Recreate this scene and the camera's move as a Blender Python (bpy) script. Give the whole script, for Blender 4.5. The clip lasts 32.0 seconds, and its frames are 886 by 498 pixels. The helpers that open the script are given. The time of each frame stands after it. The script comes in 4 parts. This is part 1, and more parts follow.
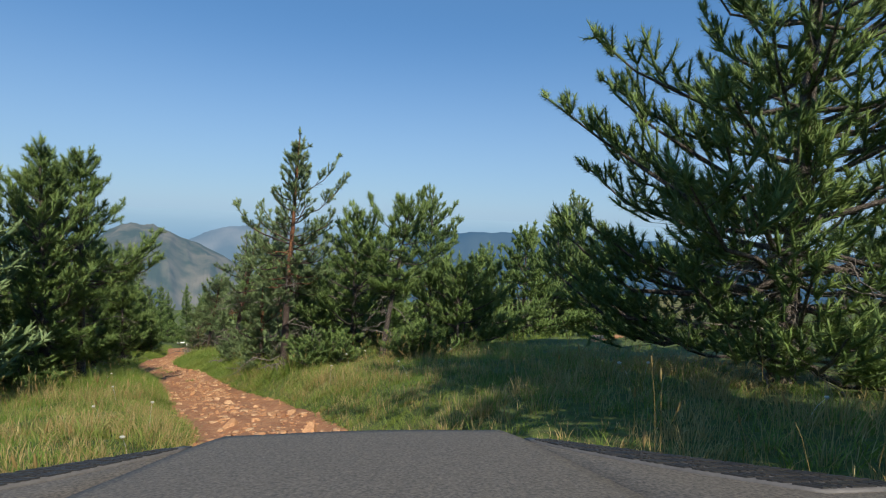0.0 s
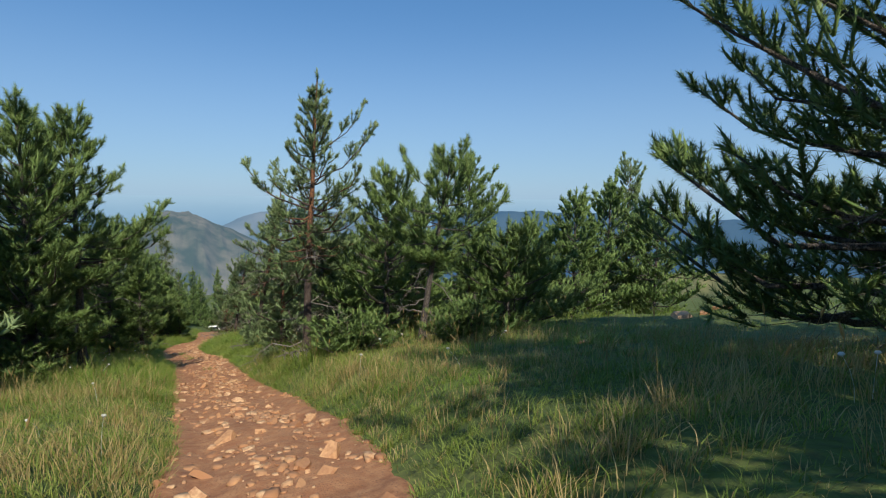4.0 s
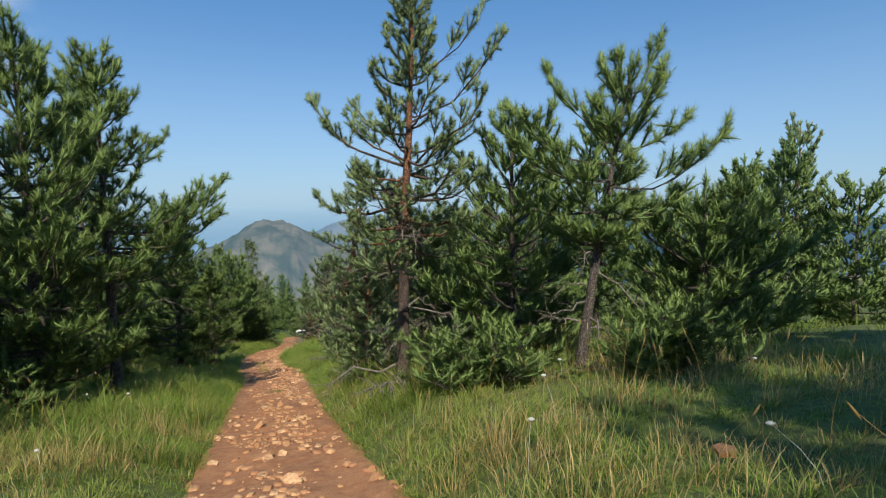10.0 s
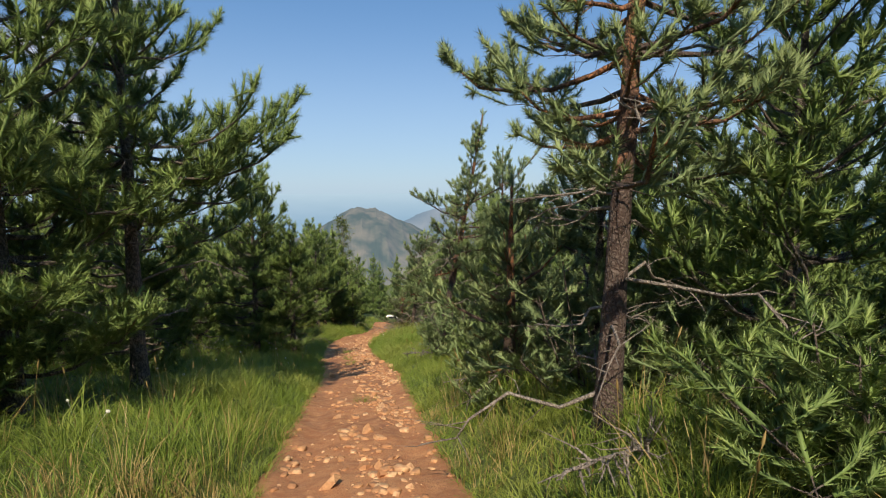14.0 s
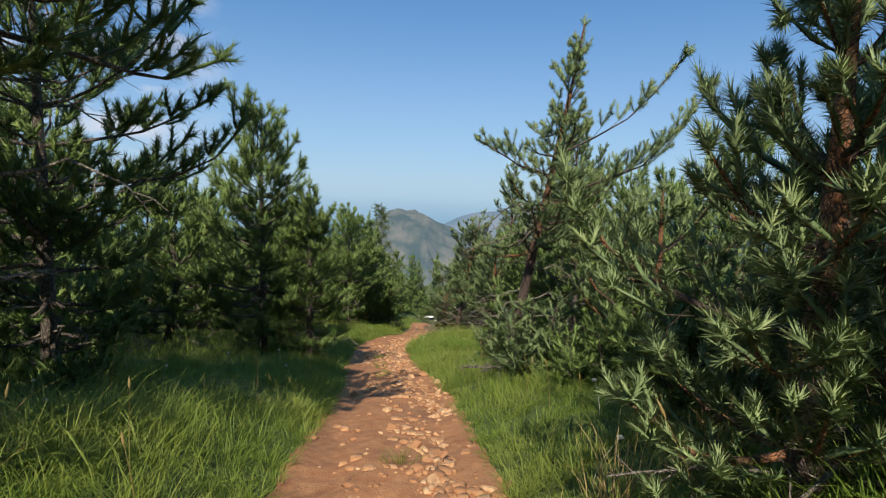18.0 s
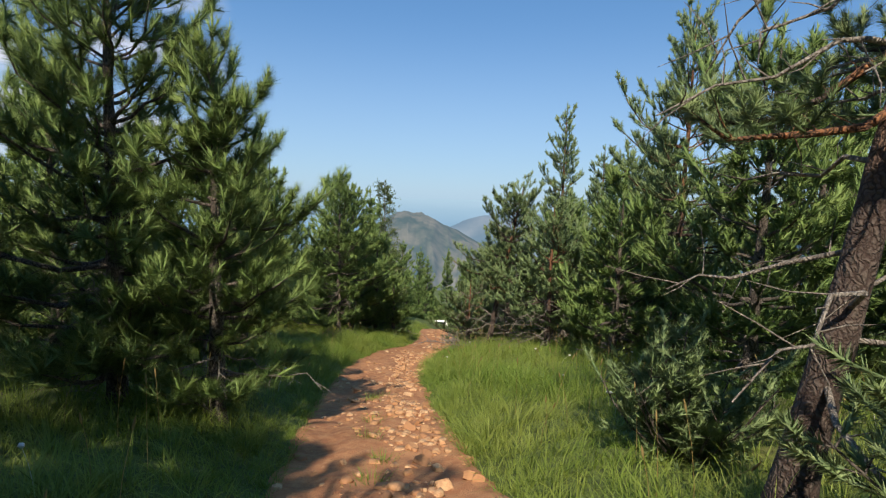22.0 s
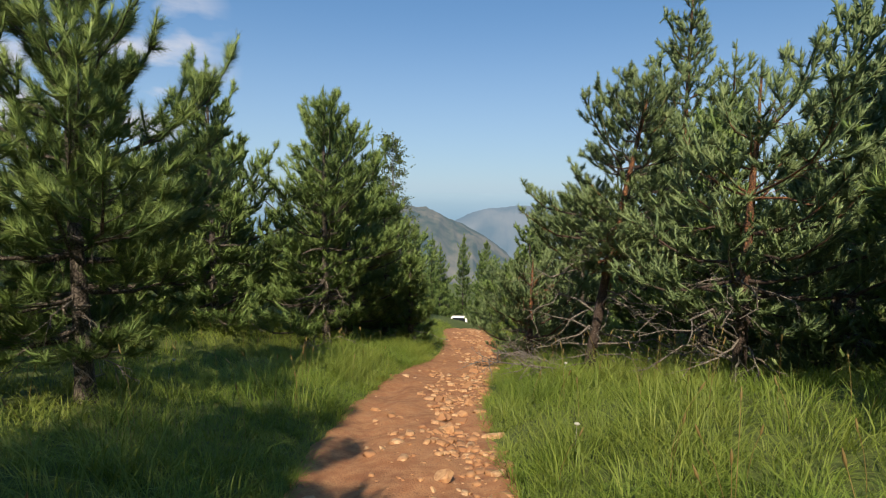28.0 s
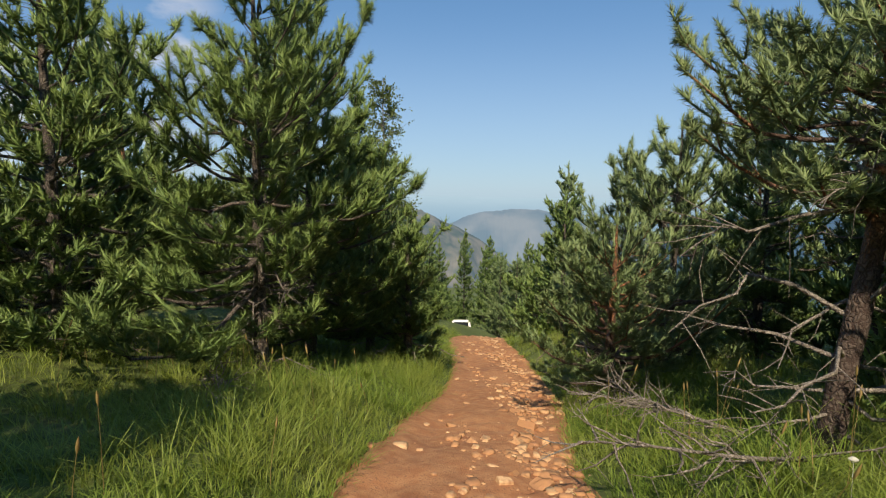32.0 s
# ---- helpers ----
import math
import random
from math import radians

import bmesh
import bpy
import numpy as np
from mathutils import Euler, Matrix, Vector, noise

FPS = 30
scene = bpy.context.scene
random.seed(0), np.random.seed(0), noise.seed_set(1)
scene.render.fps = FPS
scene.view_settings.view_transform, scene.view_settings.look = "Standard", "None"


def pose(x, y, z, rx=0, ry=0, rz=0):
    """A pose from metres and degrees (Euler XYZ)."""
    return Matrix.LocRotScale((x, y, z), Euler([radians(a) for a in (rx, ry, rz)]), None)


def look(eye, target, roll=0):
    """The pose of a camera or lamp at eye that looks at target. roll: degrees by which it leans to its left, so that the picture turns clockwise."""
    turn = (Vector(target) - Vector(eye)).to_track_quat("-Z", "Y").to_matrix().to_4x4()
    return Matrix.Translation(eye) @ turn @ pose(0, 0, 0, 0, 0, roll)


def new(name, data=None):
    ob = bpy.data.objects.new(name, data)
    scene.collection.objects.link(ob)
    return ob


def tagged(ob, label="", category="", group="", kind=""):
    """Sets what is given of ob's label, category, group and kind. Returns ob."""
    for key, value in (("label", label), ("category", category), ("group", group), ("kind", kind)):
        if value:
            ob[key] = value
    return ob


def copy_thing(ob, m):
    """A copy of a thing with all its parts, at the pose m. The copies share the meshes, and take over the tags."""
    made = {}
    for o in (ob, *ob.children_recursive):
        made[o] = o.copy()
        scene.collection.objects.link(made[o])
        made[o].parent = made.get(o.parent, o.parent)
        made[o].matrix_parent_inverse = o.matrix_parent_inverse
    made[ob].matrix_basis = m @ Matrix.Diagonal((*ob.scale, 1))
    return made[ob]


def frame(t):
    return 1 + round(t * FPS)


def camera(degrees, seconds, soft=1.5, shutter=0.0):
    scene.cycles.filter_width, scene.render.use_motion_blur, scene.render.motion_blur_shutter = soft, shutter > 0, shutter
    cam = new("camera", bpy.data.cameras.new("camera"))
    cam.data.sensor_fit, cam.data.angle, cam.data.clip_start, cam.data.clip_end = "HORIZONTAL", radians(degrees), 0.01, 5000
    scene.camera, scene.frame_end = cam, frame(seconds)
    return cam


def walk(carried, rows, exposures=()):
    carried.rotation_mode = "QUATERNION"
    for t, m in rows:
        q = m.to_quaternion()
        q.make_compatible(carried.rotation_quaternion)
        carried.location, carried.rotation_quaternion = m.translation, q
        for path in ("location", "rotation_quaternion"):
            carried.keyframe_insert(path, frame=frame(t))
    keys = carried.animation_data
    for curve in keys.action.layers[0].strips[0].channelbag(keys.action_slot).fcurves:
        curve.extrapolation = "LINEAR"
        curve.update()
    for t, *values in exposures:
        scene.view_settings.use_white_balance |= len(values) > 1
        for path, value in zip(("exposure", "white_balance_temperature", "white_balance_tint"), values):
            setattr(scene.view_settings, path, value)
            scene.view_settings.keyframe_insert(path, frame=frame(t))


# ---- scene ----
cam = camera(79, 32.0, soft=1.15)
PATH = [
    (0.0, -0.000, 0.000, 1.700, -0.13, -3.99, -2.29),
    (0.5, -0.026, 0.293, 1.650, 0.19, -4.37, -2.15),
    (1.0, -0.066, 0.582, 1.602, 0.67, -4.81, -1.92),
    (1.5, -0.093, 0.808, 1.570, 1.04, -5.10, -1.74),
    (2.0, -0.144, 1.142, 1.483, 1.33, -5.36, -1.45),
    (2.5, -0.213, 1.505, 1.382, 1.58, -5.51, -1.39),
    (3.0, -0.315, 1.917, 1.274, 1.88, -5.64, -1.24),
    (3.5, -0.419, 2.396, 1.120, 2.27, -5.89, -1.11),
    (5.5, -0.836, 4.108, 0.725, 5.19, -6.49, 0.91),
    (6.0, -1.049, 4.566, 0.586, 6.01, -6.43, 1.10),
    (6.5, -1.225, 4.997, 0.477, 6.89, -6.27, 1.20),
    (7.0, -1.373, 5.400, 0.434, 7.82, -6.23, 1.29),
    (7.5, -1.429, 5.715, 0.390, 8.64, -6.12, 1.30),
    (8.0, -1.618, 6.121, 0.282, 9.33, -6.08, 1.26),
    (8.5, -1.756, 6.541, 0.189, 9.92, -6.04, 1.17),
    (9.0, -1.920, 6.954, 0.108, 10.43, -6.00, 1.05),
    (9.5, -2.056, 7.397, 0.009, 10.88, -5.91, 0.95),
    (10.0, -2.227, 7.824, -0.082, 11.49, -5.69, 0.90),
    (10.5, -2.408, 8.314, -0.219, 11.99, -5.66, 1.00),
    (11.0, -2.628, 8.784, -0.361, 12.80, -5.53, 0.97),
    (11.5, -2.872, 9.216, -0.473, 13.65, -5.47, 0.89),
    (12.0, -3.118, 9.658, -0.582, 14.69, -5.44, 0.79),
    (12.5, -3.389, 10.174, -0.715, 16.00, -5.61, 0.66),
    (13.0, -3.870, 10.891, -0.990, 17.64, -5.96, 0.36),
    (13.5, -4.348, 11.665, -1.197, 19.44, -6.38, -0.04),
    (14.0, -4.665, 12.229, -1.287, 20.96, -6.61, 0.10),
    (14.5, -4.947, 12.731, -1.399, 22.10, -6.71, 0.51),
    (15.0, -5.256, 13.262, -1.584, 22.81, -7.11, 0.73),
    (15.5, -5.553, 13.587, -1.684, 23.38, -6.95, 0.95),
    (17.5, -6.638, 15.513, -2.398, 25.08, -6.30, -1.04),
    (18.0, -7.109, 16.455, -2.615, 25.27, -6.27, -1.55),
    (18.5, -7.658, 17.439, -2.915, 25.32, -6.34, -2.12),
    (19.0, -8.215, 18.378, -3.149, 25.35, -6.32, -2.63),
    (19.5, -8.712, 19.210, -3.347, 25.36, -6.33, -2.66),
    (20.0, -9.238, 20.143, -3.574, 25.37, -6.26, -2.60),
    (20.5, -9.736, 20.985, -3.807, 25.47, -6.26, -2.32),
    (21.0, -10.247, 21.816, -4.011, 25.57, -6.16, -2.29),
    (21.5, -10.731, 22.613, -4.269, 25.60, -5.95, -2.15),
    (22.0, -11.237, 23.483, -4.434, 25.95, -5.97, -2.04),
    (22.5, -11.696, 24.281, -4.625, 26.12, -5.91, -1.87),
    (23.0, -12.157, 25.066, -4.852, 26.57, -5.83, -1.75),
    (23.5, -12.559, 25.788, -5.048, 26.78, -5.71, -1.83),
    (24.0, -12.906, 26.464, -5.231, 26.93, -5.88, -1.72),
    (24.5, -13.177, 26.933, -5.337, 27.19, -5.84, -1.51),
    (25.0, -13.434, 27.432, -5.476, 27.26, -6.09, -1.09),
    (25.5, -13.718, 27.859, -5.619, 27.24, -6.41, -1.08),
    (27.5, -15.585, 29.993, -6.162, 26.30, -6.46, -0.47),
    (28.0, -15.970, 30.689, -6.347, 26.34, -6.60, -0.70),
    (28.5, -16.358, 31.403, -6.567, 26.20, -6.46, -0.87),
    (29.0, -16.824, 32.162, -6.828, 26.21, -6.41, -0.88),
    (29.5, -17.195, 32.810, -7.019, 26.10, -6.29, -1.06),
    (30.0, -17.658, 33.523, -7.212, 25.96, -6.31, -1.04),
    (30.5, -18.028, 34.165, -7.387, 25.92, -6.23, -1.23),
    (31.0, -18.435, 34.847, -7.590, 25.84, -6.13, -1.06),
    (31.5, -18.791, 35.436, -7.713, 25.81, -6.23, -0.92),
    (32.0, -19.095, 36.044, -7.813, 25.81, -6.23, -0.82),
]
walk(cam, [(t, pose(x, y, z, 90 + pitch, roll, yaw)) for t, x, y, z, yaw, pitch, roll in PATH], [(0.0, -0.09, 6250, 13), (6.0, -0.14, 6170, 12), (9.0, -0.03, 6220, 12), (12.0, 0.08, 6600, 14), (15.0, 0.12, 7050, 18), (19.0, 0.02, 6350, 13), (24.0, 0.15, 6750, 15), (28.0, 0.05, 6950, 15), (32.0, 0.08, 7100, 15)])

# ---- world, sun ----
SUN_AZ, SUN_EL = radians(161), radians(45)          # compass bearing (clockwise from +y) and height of the sun
world = bpy.data.worlds.new("world")
scene.world = world
world.use_nodes = True
wn = world.node_tree
sky = wn.nodes.new("ShaderNodeTexSky")
sky.sky_type, sky.sun_disc = "NISHITA", False
sky.sun_elevation, sky.sun_rotation = SUN_EL, SUN_AZ
sky.altitude, sky.air_density, sky.dust_density, sky.ozone_density = 1200, 1.0, 0.4, 1.5
tint = wn.nodes.new("ShaderNodeMix")
tint.data_type, tint.blend_type = "RGBA", "MULTIPLY"
tint.inputs[0].default_value, tint.inputs[7].default_value = 1.0, (0.72, 0.97, 1.14, 1)
wn.links.new(sky.outputs[0], tint.inputs[6])
veil = wn.nodes.new("ShaderNodeMix")          # thin high haze evens the blue out
veil.data_type = "RGBA"
veil.inputs[0].default_value, veil.inputs[7].default_value = 0.42, (1.2, 3.3, 6.3, 1)
wn.links.new(tint.outputs[2], veil.inputs[6])
# pale haze low over the horizon, all round
direction = wn.nodes.new("ShaderNodeTexCoord").outputs["Generated"]
height = wn.nodes.new("ShaderNodeSeparateXYZ")
wn.links.new(direction, height.inputs[0])
low = wn.nodes.new("ShaderNodeMapRange")
low.interpolation_type = "SMOOTHSTEP"
low.inputs[1].default_value, low.inputs[2].default_value, low.inputs[3].default_value, low.inputs[4].default_value = -0.02, 0.34, 0.62, 0.0
wn.links.new(height.outputs[2], low.inputs[0])
haze = wn.nodes.new("ShaderNodeMix")
haze.data_type = "RGBA"
haze.inputs[7].default_value = (3.9, 5.5, 7.0, 1)
wn.links.new(low.outputs[0], haze.inputs[0])
wn.links.new(veil.outputs[2], haze.inputs[6])
# a few fair-weather clouds low in the sky, on the west side only
puffs = wn.nodes.new("ShaderNodeTexNoise")
puffs.inputs["Scale"].default_value, puffs.inputs["Detail"].default_value = 7.0, 5.0
flat = wn.nodes.new("ShaderNodeMapping")
flat.inputs["Scale"].default_value = (1, 1, 2.6)
wn.links.new(direction, flat.inputs[0])
wn.links.new(flat.outputs[0], puffs.inputs["Vector"])
edge = wn.nodes.new("ShaderNodeMapRange")
edge.inputs[1].default_value, edge.inputs[2].default_value = 0.45, 0.61
wn.links.new(puffs.outputs["Fac"], edge.inputs[0])
west = wn.nodes.new("ShaderNodeVectorMath")
west.operation = "DOT_PRODUCT"
west.inputs[1].default_value = (-0.865, 0.465, 0.19)
wn.links.new(direction, west.inputs[0])
near_west = wn.nodes.new("ShaderNodeMapRange")
near_west.inputs[1].default_value, near_west.inputs[2].default_value, near_west.inputs[4].default_value = 0.965, 0.992, 0.85
wn.links.new(west.outputs["Value"], near_west.inputs[0])
cover = wn.nodes.new("ShaderNodeMath")
cover.operation = "MULTIPLY"
wn.links.new(edge.outputs[0], cover.inputs[0])
wn.links.new(near_west.outputs[0], cover.inputs[1])
clouds = wn.nodes.new("ShaderNodeMix")
clouds.data_type = "RGBA"
clouds.inputs[7].default_value = (7.0, 7.3, 7.8, 1)
wn.links.new(cover.outputs[0], clouds.inputs[0])
wn.links.new(haze.outputs[2], clouds.inputs[6])
wn.links.new(clouds.outputs[2], wn.nodes["Background"].inputs[0])
wn.nodes["Background"].inputs[1].default_value = 0.104
sun_data = bpy.data.lights.new("sun", "SUN")
sun_data.energy, sun_data.angle, sun_data.color = 5.0, radians(0.53), (1.0, 0.89, 0.70)
sun = new("sun", sun_data)
to_sun = Vector((math.sin(SUN_AZ) * math.cos(SUN_EL), math.cos(SUN_AZ) * math.cos(SUN_EL), math.sin(SUN_EL)))
sun.matrix_world = look(to_sun * 100, (0, 0, 0))


# ---- materials ----
def material(name):
    m = bpy.data.materials.new(name)
    m.use_nodes = True
    return m, m.node_tree, m.node_tree.nodes["Principled BSDF"]


def node(nt, kind, **values):
    n = nt.nodes.new(kind)
    for k, v in values.items():
        n.inputs[k.replace("_", " ")].default_value = v
    return n


def ramp(nt, source, stops):
    r = nt.nodes.new("ShaderNodeValToRGB")
    e = r.color_ramp.elements
    while len(e) < len(stops):
        e.new(0.5)
    for el, (p, c) in zip(e, stops):
        el.position, el.color = p, (*c, 1)
    nt.links.new(source, r.inputs[0])
    return r.outputs[0]


def mixed(nt, fac, a, b):
    m = nt.nodes.new("ShaderNodeMix")
    m.data_type = "RGBA"
    for sock, v in ((0, fac), (6, a), (7, b)):
        if isinstance(v, bpy.types.NodeSocket):
            nt.links.new(v, m.inputs[sock])
        else:
            m.inputs[sock].default_value = v if sock == 0 else (*v, 1)
    return m.outputs[2]


def spot_noise(nt, scale, detail=4.0, world_space=True, stretch=(1, 1, 1)):
    co = nt.nodes.new("ShaderNodeNewGeometry").outputs["Position"] if world_space else nt.nodes.new("ShaderNodeTexCoord").outputs["Object"]
    mp = nt.nodes.new("ShaderNodeMapping")
    mp.inputs["Scale"].default_value = stretch
    nt.links.new(co, mp.inputs[0])
    n = node(nt, "ShaderNodeTexNoise", Scale=scale, Detail=detail)
    nt.links.new(mp.outputs[0], n.inputs["Vector"])
    return n.outputs["Fac"]


def bumped(nt, bsdf, height, strength, distance):
    b = node(nt, "ShaderNodeBump", Strength=strength, Distance=distance)
    nt.links.new(height, b.inputs["Height"])
    nt.links.new(b.outputs[0], bsdf.inputs["Normal"])


def leaf_material(name, dark, mid, light, translucency=0.3, patch=None, patch_scale=0.3, rough=0.55, toned=0.0):
    """Needles and blades: each island takes its own shade, each shoot or tussock its own tone; light shines through."""
    m, nt, bsdf = material(name)
    rnd = nt.nodes.new("ShaderNodeNewGeometry").outputs["Random Per Island"]
    if toned:
        attr = nt.nodes.new("ShaderNodeAttribute")
        attr.attribute_name = "tone"
        mx = nt.nodes.new("ShaderNodeMix")
        mx.inputs[0].default_value = toned
        nt.links.new(rnd, mx.inputs[2])
        nt.links.new(attr.outputs["Fac"], mx.inputs[3])
        rnd = mx.outputs[0]
    col = ramp(nt, rnd, [(0.0, dark), (0.5, mid), (1.0, light)])
    if patch:
        f = ramp(nt, spot_noise(nt, patch_scale, 3), [(0.42, (0, 0, 0)), (0.62, (1, 1, 1))])
        col = mixed(nt, f, col, mixed(nt, 0.5, col, patch))
    nt.links.new(col, bsdf.inputs["Base Color"])
    bsdf.inputs["Roughness"].default_value = rough
    bsdf.inputs["Specular IOR Level"].default_value = 0.35
    tr = nt.nodes.new("ShaderNodeBsdfTranslucent")
    nt.links.new(mixed(nt, 0.35, col, light), tr.inputs[0])
    mx = nt.nodes.new("ShaderNodeMixShader")
    mx.inputs[0].default_value = translucency
    nt.links.new(bsdf.outputs[0], mx.inputs[1])
    nt.links.new(tr.outputs[0], mx.inputs[2])
    nt.links.new(mx.outputs[0], nt.nodes["Material Output"].inputs[0])
    return m


NEEDLE = leaf_material("black_pine_needles", (0.052, 0.096, 0.030), (0.152, 0.240, 0.066), (0.315, 0.425, 0.125), 0.10, toned=0.7)
NEEDLE_PALE = leaf_material("scots_pine_needles", (0.078, 0.124, 0.056), (0.188, 0.272, 0.113), (0.350, 0.442, 0.192), 0.10, toned=0.7)
LEAF = leaf_material("birch_leaves", (0.07, 0.11, 0.03), (0.13, 0.18, 0.05), (0.25, 0.30, 0.11), 0.35)
GRASS = leaf_material("green_grass", (0.070, 0.132, 0.018), (0.165, 0.258, 0.036), (0.33, 0.395, 0.080), 0.3, (0.32, 0.35, 0.08), 0.45, toned=0.6)
GRASS_DRY = leaf_material("dry_grass", (0.28, 0.20, 0.075), (0.44, 0.33, 0.13), (0.62, 0.49, 0.24), 0.25, toned=0.5)
DEAD_LEAF = leaf_material("dead_needles", (0.16, 0.07, 0.03), (0.26, 0.12, 0.05), (0.34, 0.18, 0.09), 0.2)


def bark_material(name, low, high, crack, change=0.55):
    m, nt, bsdf = material(name)
    grain = spot_noise(nt, 14, 6, False, (1, 1, 0.22))
    plates = node(nt, "ShaderNodeTexVoronoi", Scale=26.0)
    plates.feature = "DISTANCE_TO_EDGE"
    mp = nt.nodes.new("ShaderNodeMapping")
    mp.inputs["Scale"].default_value = (1, 1, 0.4)
    wob = node(nt, "ShaderNodeTexNoise", Scale=9.0, Detail=3.0)
    nt.links.new(nt.nodes.new("ShaderNodeTexCoord").outputs["Object"], wob.inputs["Vector"])
    shift = nt.nodes.new("ShaderNodeVectorMath")
    shift.operation = "MULTIPLY_ADD"
    shift.inputs[1].default_value = (0.16, 0.16, 0.16)
    nt.links.new(wob.outputs["Color"], shift.inputs[0])
    nt.links.new(nt.nodes.new("ShaderNodeTexCoord").outputs["Object"], shift.inputs[2])
    nt.links.new(shift.outputs[0], mp.inputs[0])
    nt.links.new(mp.outputs[0], plates.inputs["Vector"])
    sep = nt.nodes.new("ShaderNodeSeparateXYZ")
    nt.links.new(nt.nodes.new("ShaderNodeTexCoord").outputs["Generated"], sep.inputs[0])
    up = ramp(nt, sep.outputs[2], [(max(0.0, change - 0.12), (0, 0, 0)), (change + 0.12, (1, 1, 1))])
    col = mixed(nt, up, low, high)
    col = mixed(nt, ramp(nt, grain, [(0.35, (0, 0, 0)), (0.7, (1, 1, 1))]), mixed(nt, 0.55, col, crack), col)
    col = mixed(nt, ramp(nt, plates.outputs["Distance"], [(0.0, (1, 1, 1)), (0.2, (0, 0, 0))]), col, crack)
    nt.links.new(col, bsdf.inputs["Base Color"])
    bsdf.inputs["Roughness"].default_value = 0.9
    bumped(nt, bsdf, plates.outputs["Distance"], 0.9, 0.04)
    return m


BARK = bark_material("grey_pine_bark", (0.23, 0.195, 0.165), (0.25, 0.205, 0.165), (0.035, 0.028, 0.024))
BARK_ORANGE = bark_material("orange_pine_bark", (0.145, 0.115, 0.095), (0.46, 0.20, 0.085), (0.05, 0.03, 0.024), 0.42)
DEADWOOD = bark_material("bare_grey_wood", (0.36, 0.32, 0.28), (0.40, 0.36, 0.31), (0.14, 0.12, 0.10))
BIRCH_BARK = bark_material("pale_birch_bark", (0.6, 0.57, 0.52), (0.6, 0.57, 0.52), (0.08, 0.07, 0.06))


def soil_material():
    m, nt, bsdf = material("red_soil")
    big, fine, grit = spot_noise(nt, 0.8), spot_noise(nt, 7, 6), spot_noise(nt, 45, 4)
    col = ramp(nt, big, [(0.3, (0.25, 0.10, 0.045)), (0.55, (0.38, 0.16, 0.068)), (0.75, (0.46, 0.215, 0.095))])
    col = mixed(nt, ramp(nt, fine, [(0.35, (0, 0, 0)), (0.75, (1, 1, 1))]), col, (0.50, 0.26, 0.12))
    col = mixed(nt, ramp(nt, grit, [(0.55, (0, 0, 0)), (0.7, (1, 1, 1))]), col, (0.22, 0.11, 0.06))
    nt.links.new(col, bsdf.inputs["Base Color"])
    bsdf.inputs["Roughness"].default_value = 0.95
    bumped(nt, bsdf, grit, 0.7, 0.02)
    return m


def turf_material():
    m, nt, bsdf = material("turf")
    big, fine = spot_noise(nt, 0.25), spot_noise(nt, 9, 6)
    col = ramp(nt, big, [(0.35, (0.085, 0.13, 0.02)), (0.58, (0.12, 0.16, 0.03)), (0.75, (0.22, 0.20, 0.07))])
    col = mixed(nt, ramp(nt, fine, [(0.4, (0, 0, 0)), (0.7, (1, 1, 1))]), col, (0.06, 0.075, 0.02))
    nt.links.new(col, bsdf.inputs["Base Color"])
    bsdf.inputs["Roughness"].default_value = 0.95
    bumped(nt, bsdf, fine, 0.8, 0.06)
    return m


def stone_material():
    m, nt, bsdf = material("limestone")
    rnd = nt.nodes.new("ShaderNodeObjectInfo").outputs["Random"]
    isl = nt.nodes.new("ShaderNodeNewGeometry").outputs["Random Per Island"]
    add = nt.nodes.new("ShaderNodeMath")
    add.operation = "ADD"
    nt.links.new(rnd, add.inputs[0])
    nt.links.new(isl, add.inputs[1])
    fr = nt.nodes.new("ShaderNodeMath")
    fr.operation = "FRACT"
    nt.links.new(add.outputs[0], fr.inputs[0])
    col = ramp(nt, fr.outputs[0], [(0.0, (0.36, 0.17, 0.075)), (0.6, (0.54, 0.30, 0.14)), (1.0, (0.70, 0.47, 0.26))])
    n = spot_noise(nt, 22, 5)
    col = mixed(nt, ramp(nt, n, [(0.4, (0, 0, 0)), (0.7, (1, 1, 1))]), col, (0.40, 0.20, 0.10))
    nt.links.new(col, bsdf.inputs["Base Color"])
    bsdf.inputs["Roughness"].default_value = 0.85
    bumped(nt, bsdf, n, 0.5, 0.02)
    return m


SOIL, TURF, STONE = soil_material(), turf_material(), stone_material()


def glow_haze_material(name, low, high, scale, air_glow, amount, far_air_glow=None):
    """Far land: rock and scrub; the distance haze is put in as glow."""
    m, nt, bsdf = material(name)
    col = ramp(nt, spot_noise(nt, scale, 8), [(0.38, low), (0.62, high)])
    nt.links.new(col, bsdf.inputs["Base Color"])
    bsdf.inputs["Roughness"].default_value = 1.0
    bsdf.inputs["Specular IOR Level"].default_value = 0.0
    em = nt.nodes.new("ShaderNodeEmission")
    em.inputs[0].default_value = (*air_glow, 1)
    if far_air_glow:
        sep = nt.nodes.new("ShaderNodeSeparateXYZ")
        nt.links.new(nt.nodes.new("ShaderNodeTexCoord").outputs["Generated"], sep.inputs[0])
        nt.links.new(ramp(nt, sep.outputs[2], [(0.35, air_glow), (1.0, far_air_glow)]), em.inputs[0])
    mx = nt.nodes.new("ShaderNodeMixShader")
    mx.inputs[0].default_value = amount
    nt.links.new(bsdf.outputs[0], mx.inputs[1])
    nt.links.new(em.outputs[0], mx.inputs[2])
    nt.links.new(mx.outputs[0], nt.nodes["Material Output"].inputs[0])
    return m


